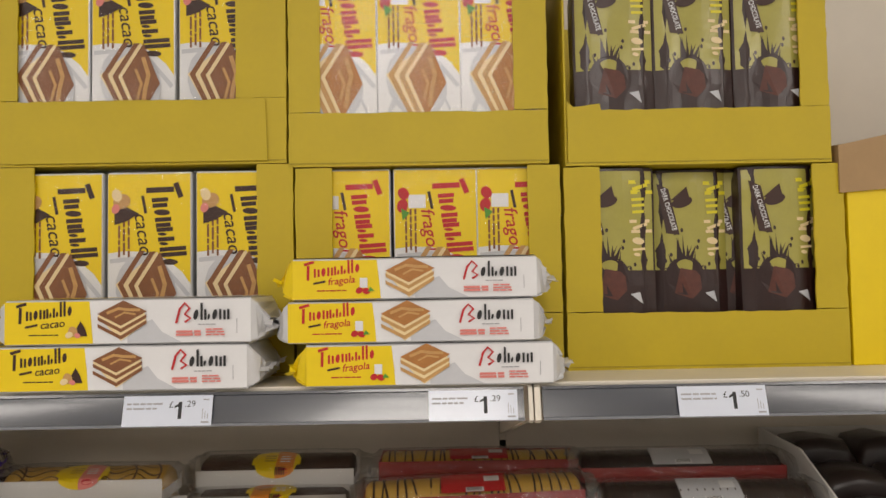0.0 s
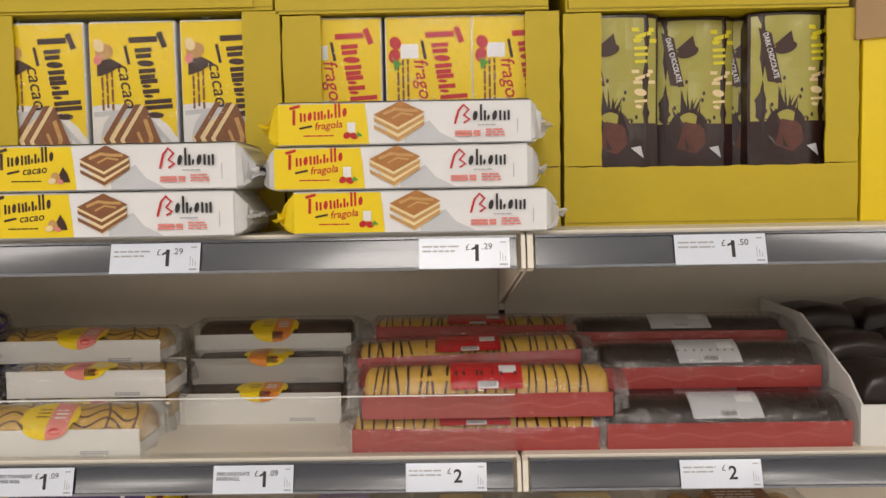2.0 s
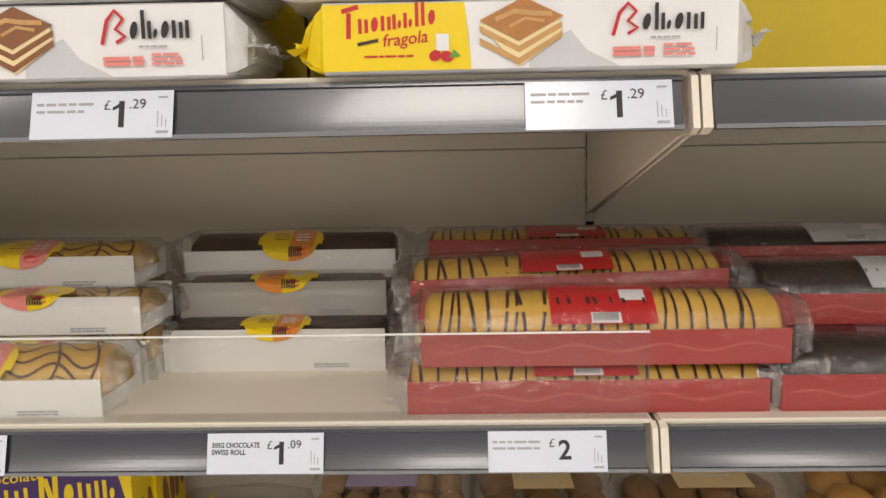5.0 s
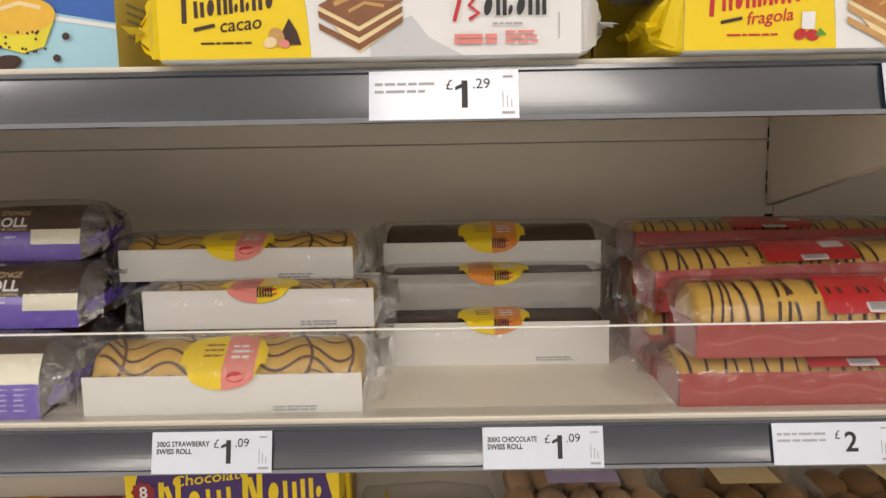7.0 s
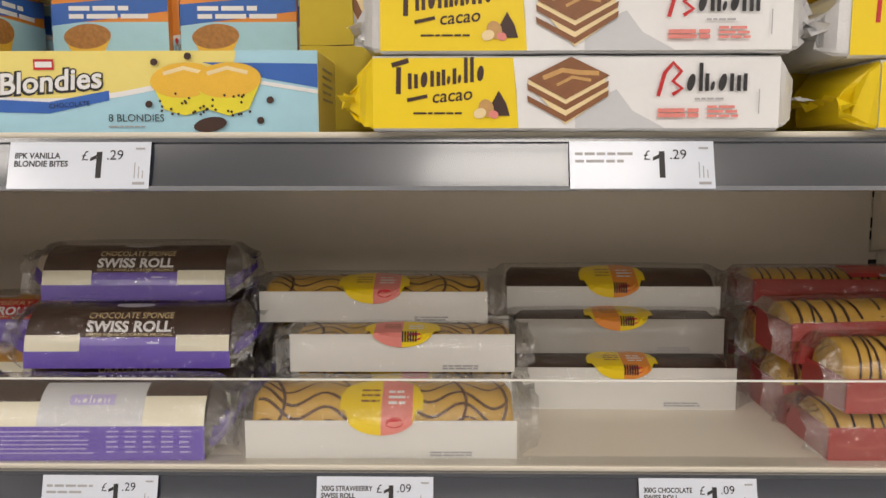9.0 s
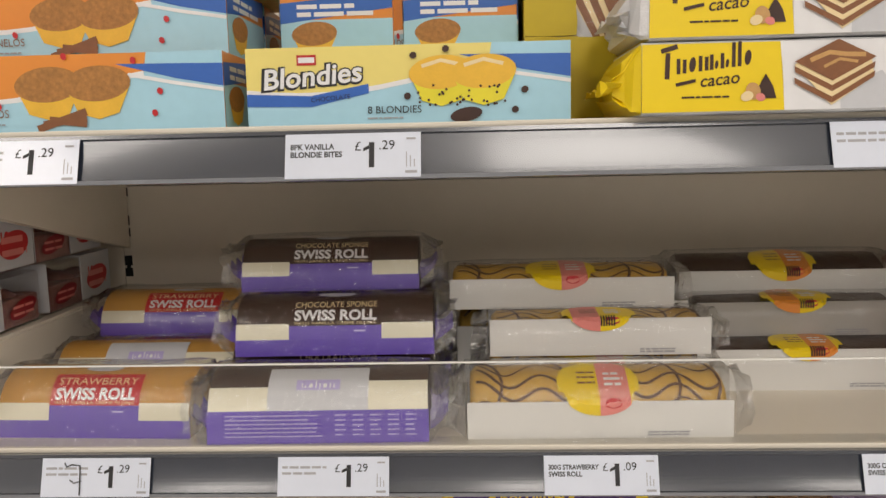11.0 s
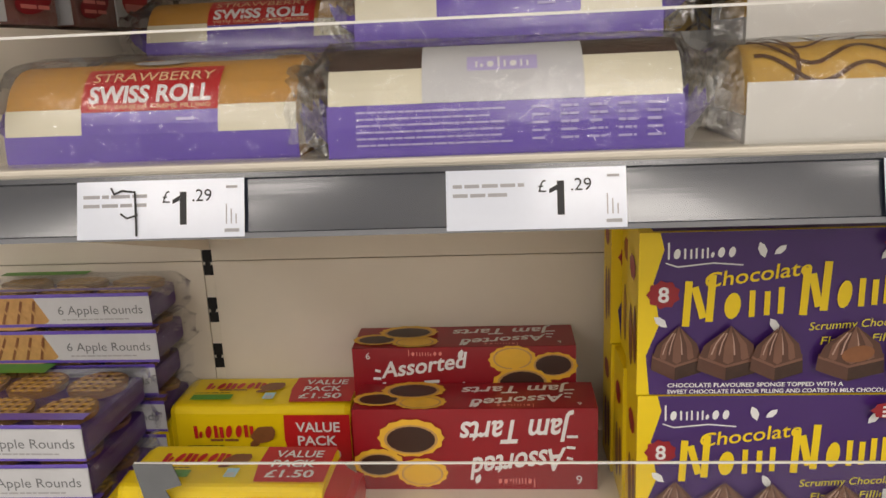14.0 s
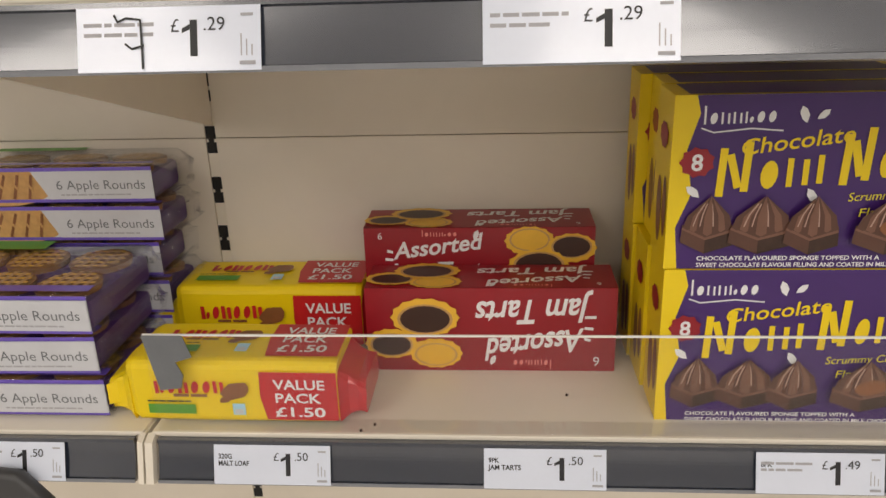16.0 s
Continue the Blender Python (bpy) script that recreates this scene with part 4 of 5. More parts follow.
def swiss_roll(flavour, at, L=0.205, W=0.088, H=0.061, back_up=False, seed=1):
    cake = CHOC if flavour == "chocolate" else SPONGE
    t = thing("swiss_roll", flavour + " swiss roll in film with a violet label" + (", turned around" if back_up else ""), "swiss roll", "swiss rolls in violet labels", at=at)
    pts, run = roll_profile(W, H)
    part("cake", loft([[(x, y, z) for y, z in pts] for x in (0, 0.004, L - 0.004, L)]), cake, t, smooth=False)
    put = wrap_on(W, H)
    g = Art()
    A = run[-1]
    g.rect(-0.001, 0.0, L + 0.001, A * 0.125, PURPLE, None, 2, 6)
    if back_up:
        g.rect(-0.001, A * 0.125, L + 0.001, A * 0.18, PURPLE, 1, 2, 3)
        g.rect(0.0, A * 0.18, L * 0.27, A * 0.31, IVORY, None, 2, 8)
        g.rect(L * 0.73, A * 0.18, L, A * 0.34, IVORY, None, 2, 8)
        g.rect(L * 0.27, A * 0.18, L * 0.73, A * 0.44, PALE, None, 2, 14)
        g.rect(L * 0.40, A * 0.29, L * 0.60, A * 0.35, LILAC, None, 2, 4)
        g.mark("colion", L * 0.42, A * 0.30, L * 0.16, A * 0.045, WHT, 0, 0.16)
        g.lines(L * 0.08, A * 0.150, L * 0.46, 6, A * 0.022, 0.0012, LILAC, 3)
        for k in range(5):
            g.lines(L * (0.58 + 0.08 * k), A * 0.150, L * 0.05, 5, A * 0.026, 0.0014, LILAC, 10 + k)
    else:
        g.rect(0.0, A * 0.105, L * 0.27, A * 0.205, IVORY, None, 2, 6)
        g.rect(L * 0.74, A * 0.105, L, A * 0.205, IVORY, None, 2, 6)
        g.rect(L * 0.27, A * 0.125, L * 0.74, A * 0.19, PURPLE, 1, 2, 4)
        lab = RED if flavour == "strawberry" else DKBROWN
        g.rect(L * 0.27, A * 0.19, L * 0.74, A * 0.385, lab, None, 3, 10)
        g.text("SWISS ROLL", L * 0.505, A * 0.225, A * 0.095, WHT, 0.5, 0, bold=0.035, width=L * 0.42, layer=6)
        g.text("STRAWBERRY" if flavour == "strawberry" else "CHOCOLATE SPONGE", L * 0.505, A * 0.312, A * 0.065, CREAMP, 0.5, width=L * 0.42, layer=6)
        g.text("WITH VANILLA CREME FILLING", L * 0.505, A * 0.198, A * 0.025, CREAMP, 0.5, width=L * 0.42, layer=6)
        g.lines(L * 0.60, A * 0.15, L * 0.08, 1, 0.003, 0.0018, LILAC, 2)
        g.ell(L * 0.5, A * 0.44, L * 0.10, A * 0.03, PALE)
    part("label", g.mesh("label", put), PURPLE, t, "violet printed label")
    bm = film_sock(L, W, H, seed)
    gathered(part("film", bm, FILM, t, "clear crinkled film bag", True), L)
    for d, x in ((-1, 0), (1, L)):
        rings = []
        rnd = random.Random(seed * 3 + d)
        for k in range(4):
            s = (1, 0.7, 0.52, 0.60)[k]
            rings.append([(x + d * (0.006 * k + rnd.uniform(0, 0.003)), W * 0.12 + (W * 0.76) * i / 9, 0.002 + (H * 0.38 * s) * (0.55 + 0.45 * math.sin(i * 2.1 + seed)) + 0.006 * k) for i in range(10)])
        part("label_end", loft(rings, False, False), PURPLE, t, "violet gathered end of the label")
    return t


swiss_roll("strawberry", pose(-1.233, 0.126, S2, 0, 0, -2.0), L=0.197, seed=2)
swiss_roll("chocolate", pose(-1.012, 0.103, S2, 0, 0, 1.2), L=0.212, H=0.064, back_up=True, seed=3)
swiss_roll("chocolate", pose(-1.008, 0.205, S2, 0, 0, 0.5), seed=4)
swiss_roll("chocolate", pose(-1.008, 0.298, S2, 0, 0, 0.5), seed=5)
swiss_roll("chocolate", pose(-1.006, 0.185, S2 + 0.0645, 0, 0, 1.2), L=0.208, H=0.058, seed=6)
swiss_roll("chocolate", pose(-1.008, 0.278, S2 + 0.0625, 0, 0, 0), seed=7)
swiss_roll("chocolate", pose(-1.012, 0.238, S2 + 0.1245, 0, 0, 1.5), L=0.196, H=0.054, seed=8)
swiss_roll("strawberry", pose(-1.228, 0.225, S2, 0, 0, 0.5), L=0.2, H=0.063, back_up=True, seed=9)
swiss_roll("strawberry", pose(-1.225, 0.325, S2, 0, 0, -1.0), L=0.195, seed=10)
swiss_roll("strawberry", pose(-1.207, 0.300, S2 + 0.0615, 0, 0, -0.5), L=0.196, H=0.049, seed=11)


# ---- swiss rolls in card trays ----
def tray_roll(kind, at, L, W=0.092, H=0.036, top=0.022, seed=1, wrapped="clear", sticker=True):
    """A filled roll in a folded card tray, overwrapped in film."""
    lab = {"marbled": "golden marbled swiss roll in a white card tray, film wrapped", "dark": "chocolate swiss roll in a white card tray, film wrapped",
           "striped": "yellow roll with chocolate stripes in a red card tray, film wrapped", "coated": "dark chocolate coated roll in a red card tray, film wrapped"}[kind]
    t = thing("tray_swiss_roll", lab, "swiss roll", "film-wrapped rolls in " + ("white" if kind in ("marbled", "dark") else "red") + " trays", at=at)
    card = CARDW if kind in ("marbled", "dark") else REDTRAY
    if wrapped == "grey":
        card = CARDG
    cake = {"marbled": SPONGE_Y, "dark": CHOC, "striped": SPONGE_Y, "coated": CHOCCOAT}[kind]
    part("tray_base", box_bm(0, 0, 0, L, W, 0.0015), card, t)
    part("tray_front", box_bm(0, 0, 0.0015, L, 0.0015, H, 0.0004), card, t)
    part("tray_back", box_bm(0, W - 0.0015, 0.0015, L, W, H), card, t)
    ends = H * (0.45 if kind in ("marbled", "dark") else 0.95)
    for x in (0, L - 0.0015):
        part("tray_end", box_bm(x, 0.0015, 0.0015, x + 0.0015, W - 0.0015, ends), card, t)
    w2, h2 = W - 0.010, H + top - 0.002
    pts, run = roll_profile(w2, h2, 22, 2.6)
    off = 0.003
    rings = []
    for x, s in ((off, 0.86), (off + 0.006, 0.98), (L * 0.3, 1), (L * 0.6, 0.985), (L - off - 0.006, 0.98), (L - off, 0.86)):
        rings.append([tuple(wob((x, 0.005 + w2 / 2 + (y - w2 / 2) * s, 0.0018 + z * s), 0.0010 if kind != "coated" else 0.0016, 60, seed)) for y, z in pts])
    part("roll", loft(rings), cake, t, smooth=True)
    put0 = wrap_on(w2, h2)

    def put(u, v, n):
        x, y, z = put0(u, v, n + 0.0008)
        return (x, y + 0.005, z + 0.002)
    A = run[-1]
    g = Art()
    rnd = random.Random(seed)
    if kind == "striped":
        x = L * 0.04
        while x < L * 0.95:
            d = rnd.uniform(-0.012, 0.012)
            g.stroke([(x + d * k / 6 + 0.0012 * math.sin(k), A * (0.12 + 0.76 * k / 10)) for k in range(11)], rnd.uniform(0.0022, 0.0036), DKBROWN, 1)
            x += rnd.uniform(0.009, 0.017)
    elif kind == "marbled":
        for q in range(7):
            lo = 0.14 + 0.10 * q
            g.stroke([(L * (0.035 + 0.93 * k / 44), A * min(0.88, max(0.12, lo + 0.055 * math.sin(k * 0.52 + q * 0.35 + seed) + 0.03 * math.sin(k * 0.23 + q)))) for k in range(45)], rnd.uniform(0.0016, 0.0032), ZEBRA, 1)
        for b in (0.10, 0.36, 0.78, 0.93):
            g.stroke([(min(L * 0.965, L * b + 0.009 * math.sin(k * 0.6)), A * (0.14 + 0.6 * k / 10)) for k in range(11)], 0.003, ZEBRA, 2)
    elif kind == "coated":
        for b in range(26):
            x0 = L * (0.03 + 0.037 * b)
            g.stroke([(x0 + rnd.uniform(-0.0015, 0.0015), A * (0.15 + 0.7 * k / 8)) for k in range(9)], 0.0018, CHOC, 1)
    if g.v:
        part("icing", g.mesh("icing", put), DKBROWN, t)
    g = Art()
    if kind in ("striped", "coated"):
        for q in range(1):
            g.stroke([(L * k / 48, H * 0.5 + 0.0035 * math.sin(k * 0.55 + seed)) for k in range(1, 48)], 0.0022, REDWAVE)
    else:
        g.lines(L * 0.68, H * 0.14, L * 0.16, 2, 0.0028, 0.0018, GREYINK, seed)
    part("tray_print", g.mesh("tray_print", on_front(0, 0, 0)), card, t)
    if sticker:
        g = Art()

        def stick(u, v, n):
            # over the roll, then folded down over the tray's front edge
            if v < 0.014:
                return (u, -0.0022 - n, H - 0.014 + v)
            f = (v - 0.014) / 0.045
            return (u, -0.002 + 0.048 * min(1, f * 1.1), H + 0.0005 + (top + 0.003) * math.sin(min(1, f) * math.pi / 2) + n * 1.5)
        c = L * 0.5
        if kind in ("marbled", "dark"):
            w = 0.078
            def sheet(n0, n1, mat, layer):
                pts = []
                for k in range(n0, n1 + 1):
                    u = k / 16 - 0.5
                    um = min(1.0, abs(2 * u))
                    lo = 0.022 - 0.021 * math.sqrt(max(0, 1 - (um / 0.86) ** 2))
                    hi = 0.034 + 0.018 * math.sqrt(max(0, 1 - um ** 2))
                    pts += [(c + w * u, lo + (hi - lo) * r / 10) for r in range(11)]
                art.add(pts, [(11 * k + r, 11 * (k + 1) + r, 11 * (k + 1) + r + 1, 11 * k + r + 1) for k in range(n1 - n0) for r in range(10)], mat, layer)
            art = Art()
            sheet(0, 16, YEL, 1)
            base = part("sticker", art.mesh("sticker", stick), YEL, t, "printed paper sticker")
            art = g
            sheet(*((8, 14) if seed % 2 else (2, 8)), PINK if kind == "marbled" else ORANGE, 2)
            g.layer = 2
            g.ell(c + w * 0.16, 0.012, w * 0.1, 0.004, RED)
            g.lines(c - w * 0.25, 0.038, w * 0.22, 3, 0.005, 0.0018, BROWN, 3)
            g.lines(c + w * 0.08, 0.036, w * 0.24, 3, 0.005, 0.0024, WHT, 4)
            if kind == "dark" or seed % 2 == 0:
                for q in range(6):
                    g.rect(c + w * (0.0 + 0.035 * q), 0.007, c + w * (0.02 + 0.035 * q), 0.017, INK, 9, 1, 3)
        else:
            w = L * 0.29
            m = RED if kind == "striped" else PALE
            g.xf = (1, 0, 0, 1, 0, 0.014)
            g.rect(c - w * 0.5, 0.004, c + w * 0.5, 0.045, m, None, 6, 10)
            g.rect(c + w * 0.18, 0.022, c + w * 0.42, 0.034, WHT, None, 2, 4)
            g.rect(c - w * 0.12, 0.0045, c + w * 0.16, 0.012, WHT, None, 2, 3)
            for q in range(12):
                g.rect(c - w * 0.10 + w * 0.02 * q, 0.0055, c - w * 0.092 + w * 0.02 * q, 0.011, INK, 9)
        if kind in ("marbled", "dark"):
            part("sticker_print", g.mesh("sticker_print", stick), PINK, base)
        else:
            part("sticker", g.mesh("sticker", stick), RED, t, "printed paper sticker")
    rnd = random.Random(seed)
    rings = []
    tot = H + top + 0.003
    for x, s in ((-0.019, 0.70), (-0.011, 0.74), (-0.002, 0.97), (L * 0.2, 1), (L * 0.4, 1), (L * 0.6, 1), (L * 0.8, 1), (L + 0.002, 0.97), (L + 0.012, 0.74), (L + 0.021, 0.70)):
        ring = []
        for y, z in ((-0.0012, 0.001), (-0.0014, H * 0.5), (-0.0012, H), (W * 0.10, tot - 0.006), (W * 0.25, tot), (W * 0.5, tot + 0.001), (W * 0.75, tot), (W * 0.92, tot - 0.008), (W + 0.001, H * 0.5), (W + 0.001, 0.001)):
            a = 0.0007 + 0.005 * (1 - s)
            ring.append((x + rnd.uniform(-a, a), W / 2 + (y - W / 2) * (0.3 + 0.7 * s) + rnd.uniform(-a, a) * (1 if 0 < y < W else 0.3) - (0.0004 if y < 0 else 0), max(0.0006, tot * 0.45 + (z - tot * 0.45) * s + rnd.uniform(-a, a))))
        rings.append(ring)
    gathered(part("film", loft(rings, False, False), FOGGY if wrapped == "grey" else FILM, t, "clear crinkled film wrap", True), L)
    return t


tray_roll("marbled", pose(-0.7625, 0.1125, S2, 0, 0, 0.5), 0.2525, seed=1)
tray_roll("marbled", pose(-0.740, 0.2155, S2, 0, 0, 0.3), 0.232, H=0.046, top=0.01, seed=3)
tray_roll("marbled", pose(-0.7385, 0.203, S2 + 0.0570, 0, 0, 0.3), 0.2325, H=0.0395, top=0.0, seed=4)
tray_roll("marbled", pose(-0.776, 0.30, S2, 0, 0, 0), 0.24, H=0.068, top=0.026, seed=5, sticker=False)
tray_roll("marbled", pose(-0.782, 0.256, S2 + 0.0975, 0, 0, 0.2), 0.250, H=0.034, top=0.010, seed=7)
tray_roll("dark", pose(-0.5055, 0.257, S2, 0, 0, -0.4), 0.247, H=0.047, top=0.004, seed=11)
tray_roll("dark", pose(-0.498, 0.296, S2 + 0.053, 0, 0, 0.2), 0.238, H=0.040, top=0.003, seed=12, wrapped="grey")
tray_roll("dark", pose(-0.506, 0.338, S2 + 0.0985 - 0.009, 0, 0, 0), 0.254, H=0.034, top=0.016, seed=13)
tray_roll("striped", pose(-0.224, 0.1135, S2, 0, 0, 0.0), 0.330, H=0.031, top=0.013, seed=21)
tray_roll("striped", pose(-0.210, 0.1145, S2 + 0.0445, 0, 0, 0.3), 0.335, H=0.0325, top=0.028, seed=22)
tray_roll("striped", pose(-0.226, 0.21, S2, 0, 0, 0), 0.33, H=0.042, top=0.023, seed=23)
tray_roll("striped", pose(-0.224, 0.200, S2 + 0.0675, 0, -1.4, 1.2), 0.322, H=0.042, top=0.014, seed=24)
tray_roll("striped", pose(-0.220, 0.305, S2, 0, 0, 0), 0.33, H=0.045, top=0.049, seed=25)
tray_roll("striped", pose(-0.212, 0.340, S2 + 0.0975, 0, 0.2, 0), 0.325, H=0.035, top=0.006, seed=26)
tray_roll("coated", pose(0.117, 0.1135, S2, 0, 0, 0), 0.324, H=0.034, top=0.026, seed=31)
tray_roll("coated", pose(0.122, 0.2105, S2, 0, 0, 0), 0.32, H=0.034, top=0.024, seed=32)
tray_roll("coated", pose(0.125, 0.195, S2 + 0.0605, 0, 0, 0.3), 0.313, H=0.031, top=0.026, seed=33)
tray_roll("coated", pose(0.110, 0.3065, S2, 0, 0, 0), 0.32, H=0.05, top=0.05, seed=34)
tray_roll("coated", pose(0.108, 0.300, S2 + 0.1035, 0, 0, -0.5), 0.322, H=0.022, top=0.016, seed=35)

# white open tray of dark packs
wt = thing("open_tray", "white card display tray with a sloping side, holding dark packs", "display tray")
part("side", prism_bm([(0.115, S2), (0.46, S2), (0.46, S2 + 0.155), (0.30, S2 + 0.150), (0.150, S2 + 0.085), (0.115, S2 + 0.055)], 0.452, 0.455), CARDW, wt)
part("side", prism_bm([(0.115, S2), (0.46, S2), (0.46, S2 + 0.155), (0.30, S2 + 0.150), (0.150, S2 + 0.085), (0.115, S2 + 0.055)], 0.80, 0.803), CARDW, wt)
part("front", box_bm(0.455, 0.115, S2, 0.80, 0.118, S2 + 0.055), CARDW, wt)
part("base", box_bm(0.455, 0.118, S2, 0.80, 0.46, S2 + 0.003), CARDW, wt)
part("back", box_bm(0.455, 0.457, S2 + 0.003, 0.80, 0.46, S2 + 0.155), CARDW, wt)
for k in range(3):
    for q in range(3):
        bm = loft([[tuple(wob(p, 0.004, 25, k + q)) for p in rr_ring(0.46 + 0.108 * q + dx, 0.13 + 0.105 * k, 0.228 + 0.105 * k, S2 + 0.0035, S2 + 0.10 + 0.028 * k - dd, 0.02)] for dx, dd in ((0, 0.03), (0.012, 0.006), (0.05, 0), (0.09, 0.005), (0.104, 0.03))])
        solid("cake_pack", bm, CHOCCOAT, "dark brown film pack of chocolate cakes in the tray", "cake pack", "dark packs in the tray", smooth=True)


# ---- the next bay: clear tubs of small cakes ----
def tub(at, Lx=0.145, Ly=0.155, H=0.062, turned=False):
    t = thing("cake_tub", "clear plastic tub of mini cakes in a white and red sleeve", "cake tub", "tubs of mini cakes", at=at)
    for k in range(2):
        for q in range(3):
            bm = bmesh.new()
            bmesh.ops.create_icosphere(bm, subdivisions=2, radius=0.021, matrix=Matrix.Translation((0.026 + 0.046 * q, 0.075 + 0.04 * k, 0.026)) @ Matrix.Diagonal((1, 1, 0.85, 1)))
            part("cake", bm, TUBPINK, t, smooth=True)
    part("tray", box_bm(0.003, 0.003, 0.002, Lx - 0.002, Ly - 0.003, H * 0.55, 0.004), TUBPINK, t, "pink moulded tray")
    part("tub", box_bm(0, 0, 0, Lx, Ly, H * 0.96, 0.006), FILM, t).visible_shadow = False
    w = Ly * 0.5
    y0 = 0.0 if turned else w
    part("sleeve", box_bm(Lx - 0.0006, y0, 0.004, Lx + 0.001, y0 + w, H, 0.0004), PALE, t, "white printed card sleeve")
    part("sleeve_top", box_bm(0, y0, H * 0.965, Lx, y0 + w, H, 0.0004), WHT, t)
    part("sleeve_front", box_bm(0, -0.0012, 0.004, Lx, 0, H), PALE, t)
    g = Art()
    if turned:
        g.lines(w * 0.1, H * 0.6, w * 0.4, 3, 0.008, 0.003, PINK, 3)
        for q in range(9):
            g.rect(w * (0.45 + 0.04 * q), H * 0.15, w * (0.47 + 0.04 * q), H * 0.55, INK, 2)
    else:
        g.ell(w * 0.52, H * 0.48, w * 0.36, H * 0.25, RED, 8, None, 24)
        g.text("10", w * 0.18, H * 0.52, H * 0.30, RED, bold=0.03)
        g.lines(w * 0.22, H * 0.52, w * 0.6, 2, 0.014, 0.007, PINK, 5)
    part("sleeve_print", g.mesh("sleeve_print", on_right(Lx + 0.001, y0, 0)), RED, t)
    g = Art()
    g.ell(w * 0.5, H * 0.34, w * 0.34, H * 0.16, CRIMSON, 12)
    g.lines(w * 0.25, H * 0.36, w * 0.5, 2, 0.008, 0.003, PINK, 8)
    part("film_print", g.mesh("film_print", on_right(Lx + 0.0002, w if turned else 0.0, 0)), RED, t)
    return t


tub(pose(-1.405, 0.115, 1.1965), turned=True)
tub(pose(-1.405, 0.285, 1.1965))
tub(pose(-1.405, 0.105, 1.260))
tub(pose(-1.405, 0.265, 1.260))


# ---- lower shelf ----
def leaf_mark(g, x, y, s, r=0):
    c, n = math.cos(radians(r)), math.sin(radians(r))
    pts = [(0, 0), (0.3, 0.45), (0.25, 0.9), (0, 1.2), (-0.25, 0.8), (-0.22, 0.35)]
    g.poly([(x + s * (c * a - n * b), y + s * (n * a + c * b)) for a, b in pts], WHT)


def choc_cake(g, x, y, w, h):
    """A printed square cake with a ridged chocolate peak."""
    g.poly([(x - w, y + h * 0.12), (x - w * 0.05, y - h * 0.10), (x + w, y + h * 0.06), (x + w * 0.95, y + h * 0.42), (x - w * 0.95, y + h * 0.44)], MILKCHOC)
    g.poly([(x - w * 0.05, y - h * 0.10), (x + w, y + h * 0.06), (x + w * 0.97, y + h * 0.30), (x - w * 0.05, y + h * 0.16)], CHOC)
    g.stroke([(x - w * 0.95, y + h * 0.38), (x - w * 0.05, y + h * 0.18), (x + w * 0.95, y + h * 0.33)], h * 0.05, MILKCHOC_L)
    for k in (-3, 3, -2, 2, -1, 1, 0):
        a, b = k * 0.25 - 0.17, k * 0.25 + 0.17
        foot = 0.24 + 0.035 * abs(k)
        g.poly([(x + w * a, y + h * (foot + 0.05)), (x + w * (a + b) / 2, y + h * foot), (x + w * b, y + h * (foot + 0.05)), (x + w * (b * 0.86), y + h * 0.62), (x + w * (0.06 * k * 0.4 + 0.05), y + h * (1.0 - 0.02 * abs(k))), (x + w * (a * 0.86), y + h * 0.60)], MILKCHOC if k % 2 else MILKCHOC_L)
        if k in (-2, -1, 1):
            g.stroke([(x + w * (k * 0.25 - 0.05), y + h * 0.42), (x + w * (k * 0.19 - 0.03), y + h * 0.64), (x + w * k * 0.08, y + h * 0.84)], w * 0.045, CHOCSHINE)


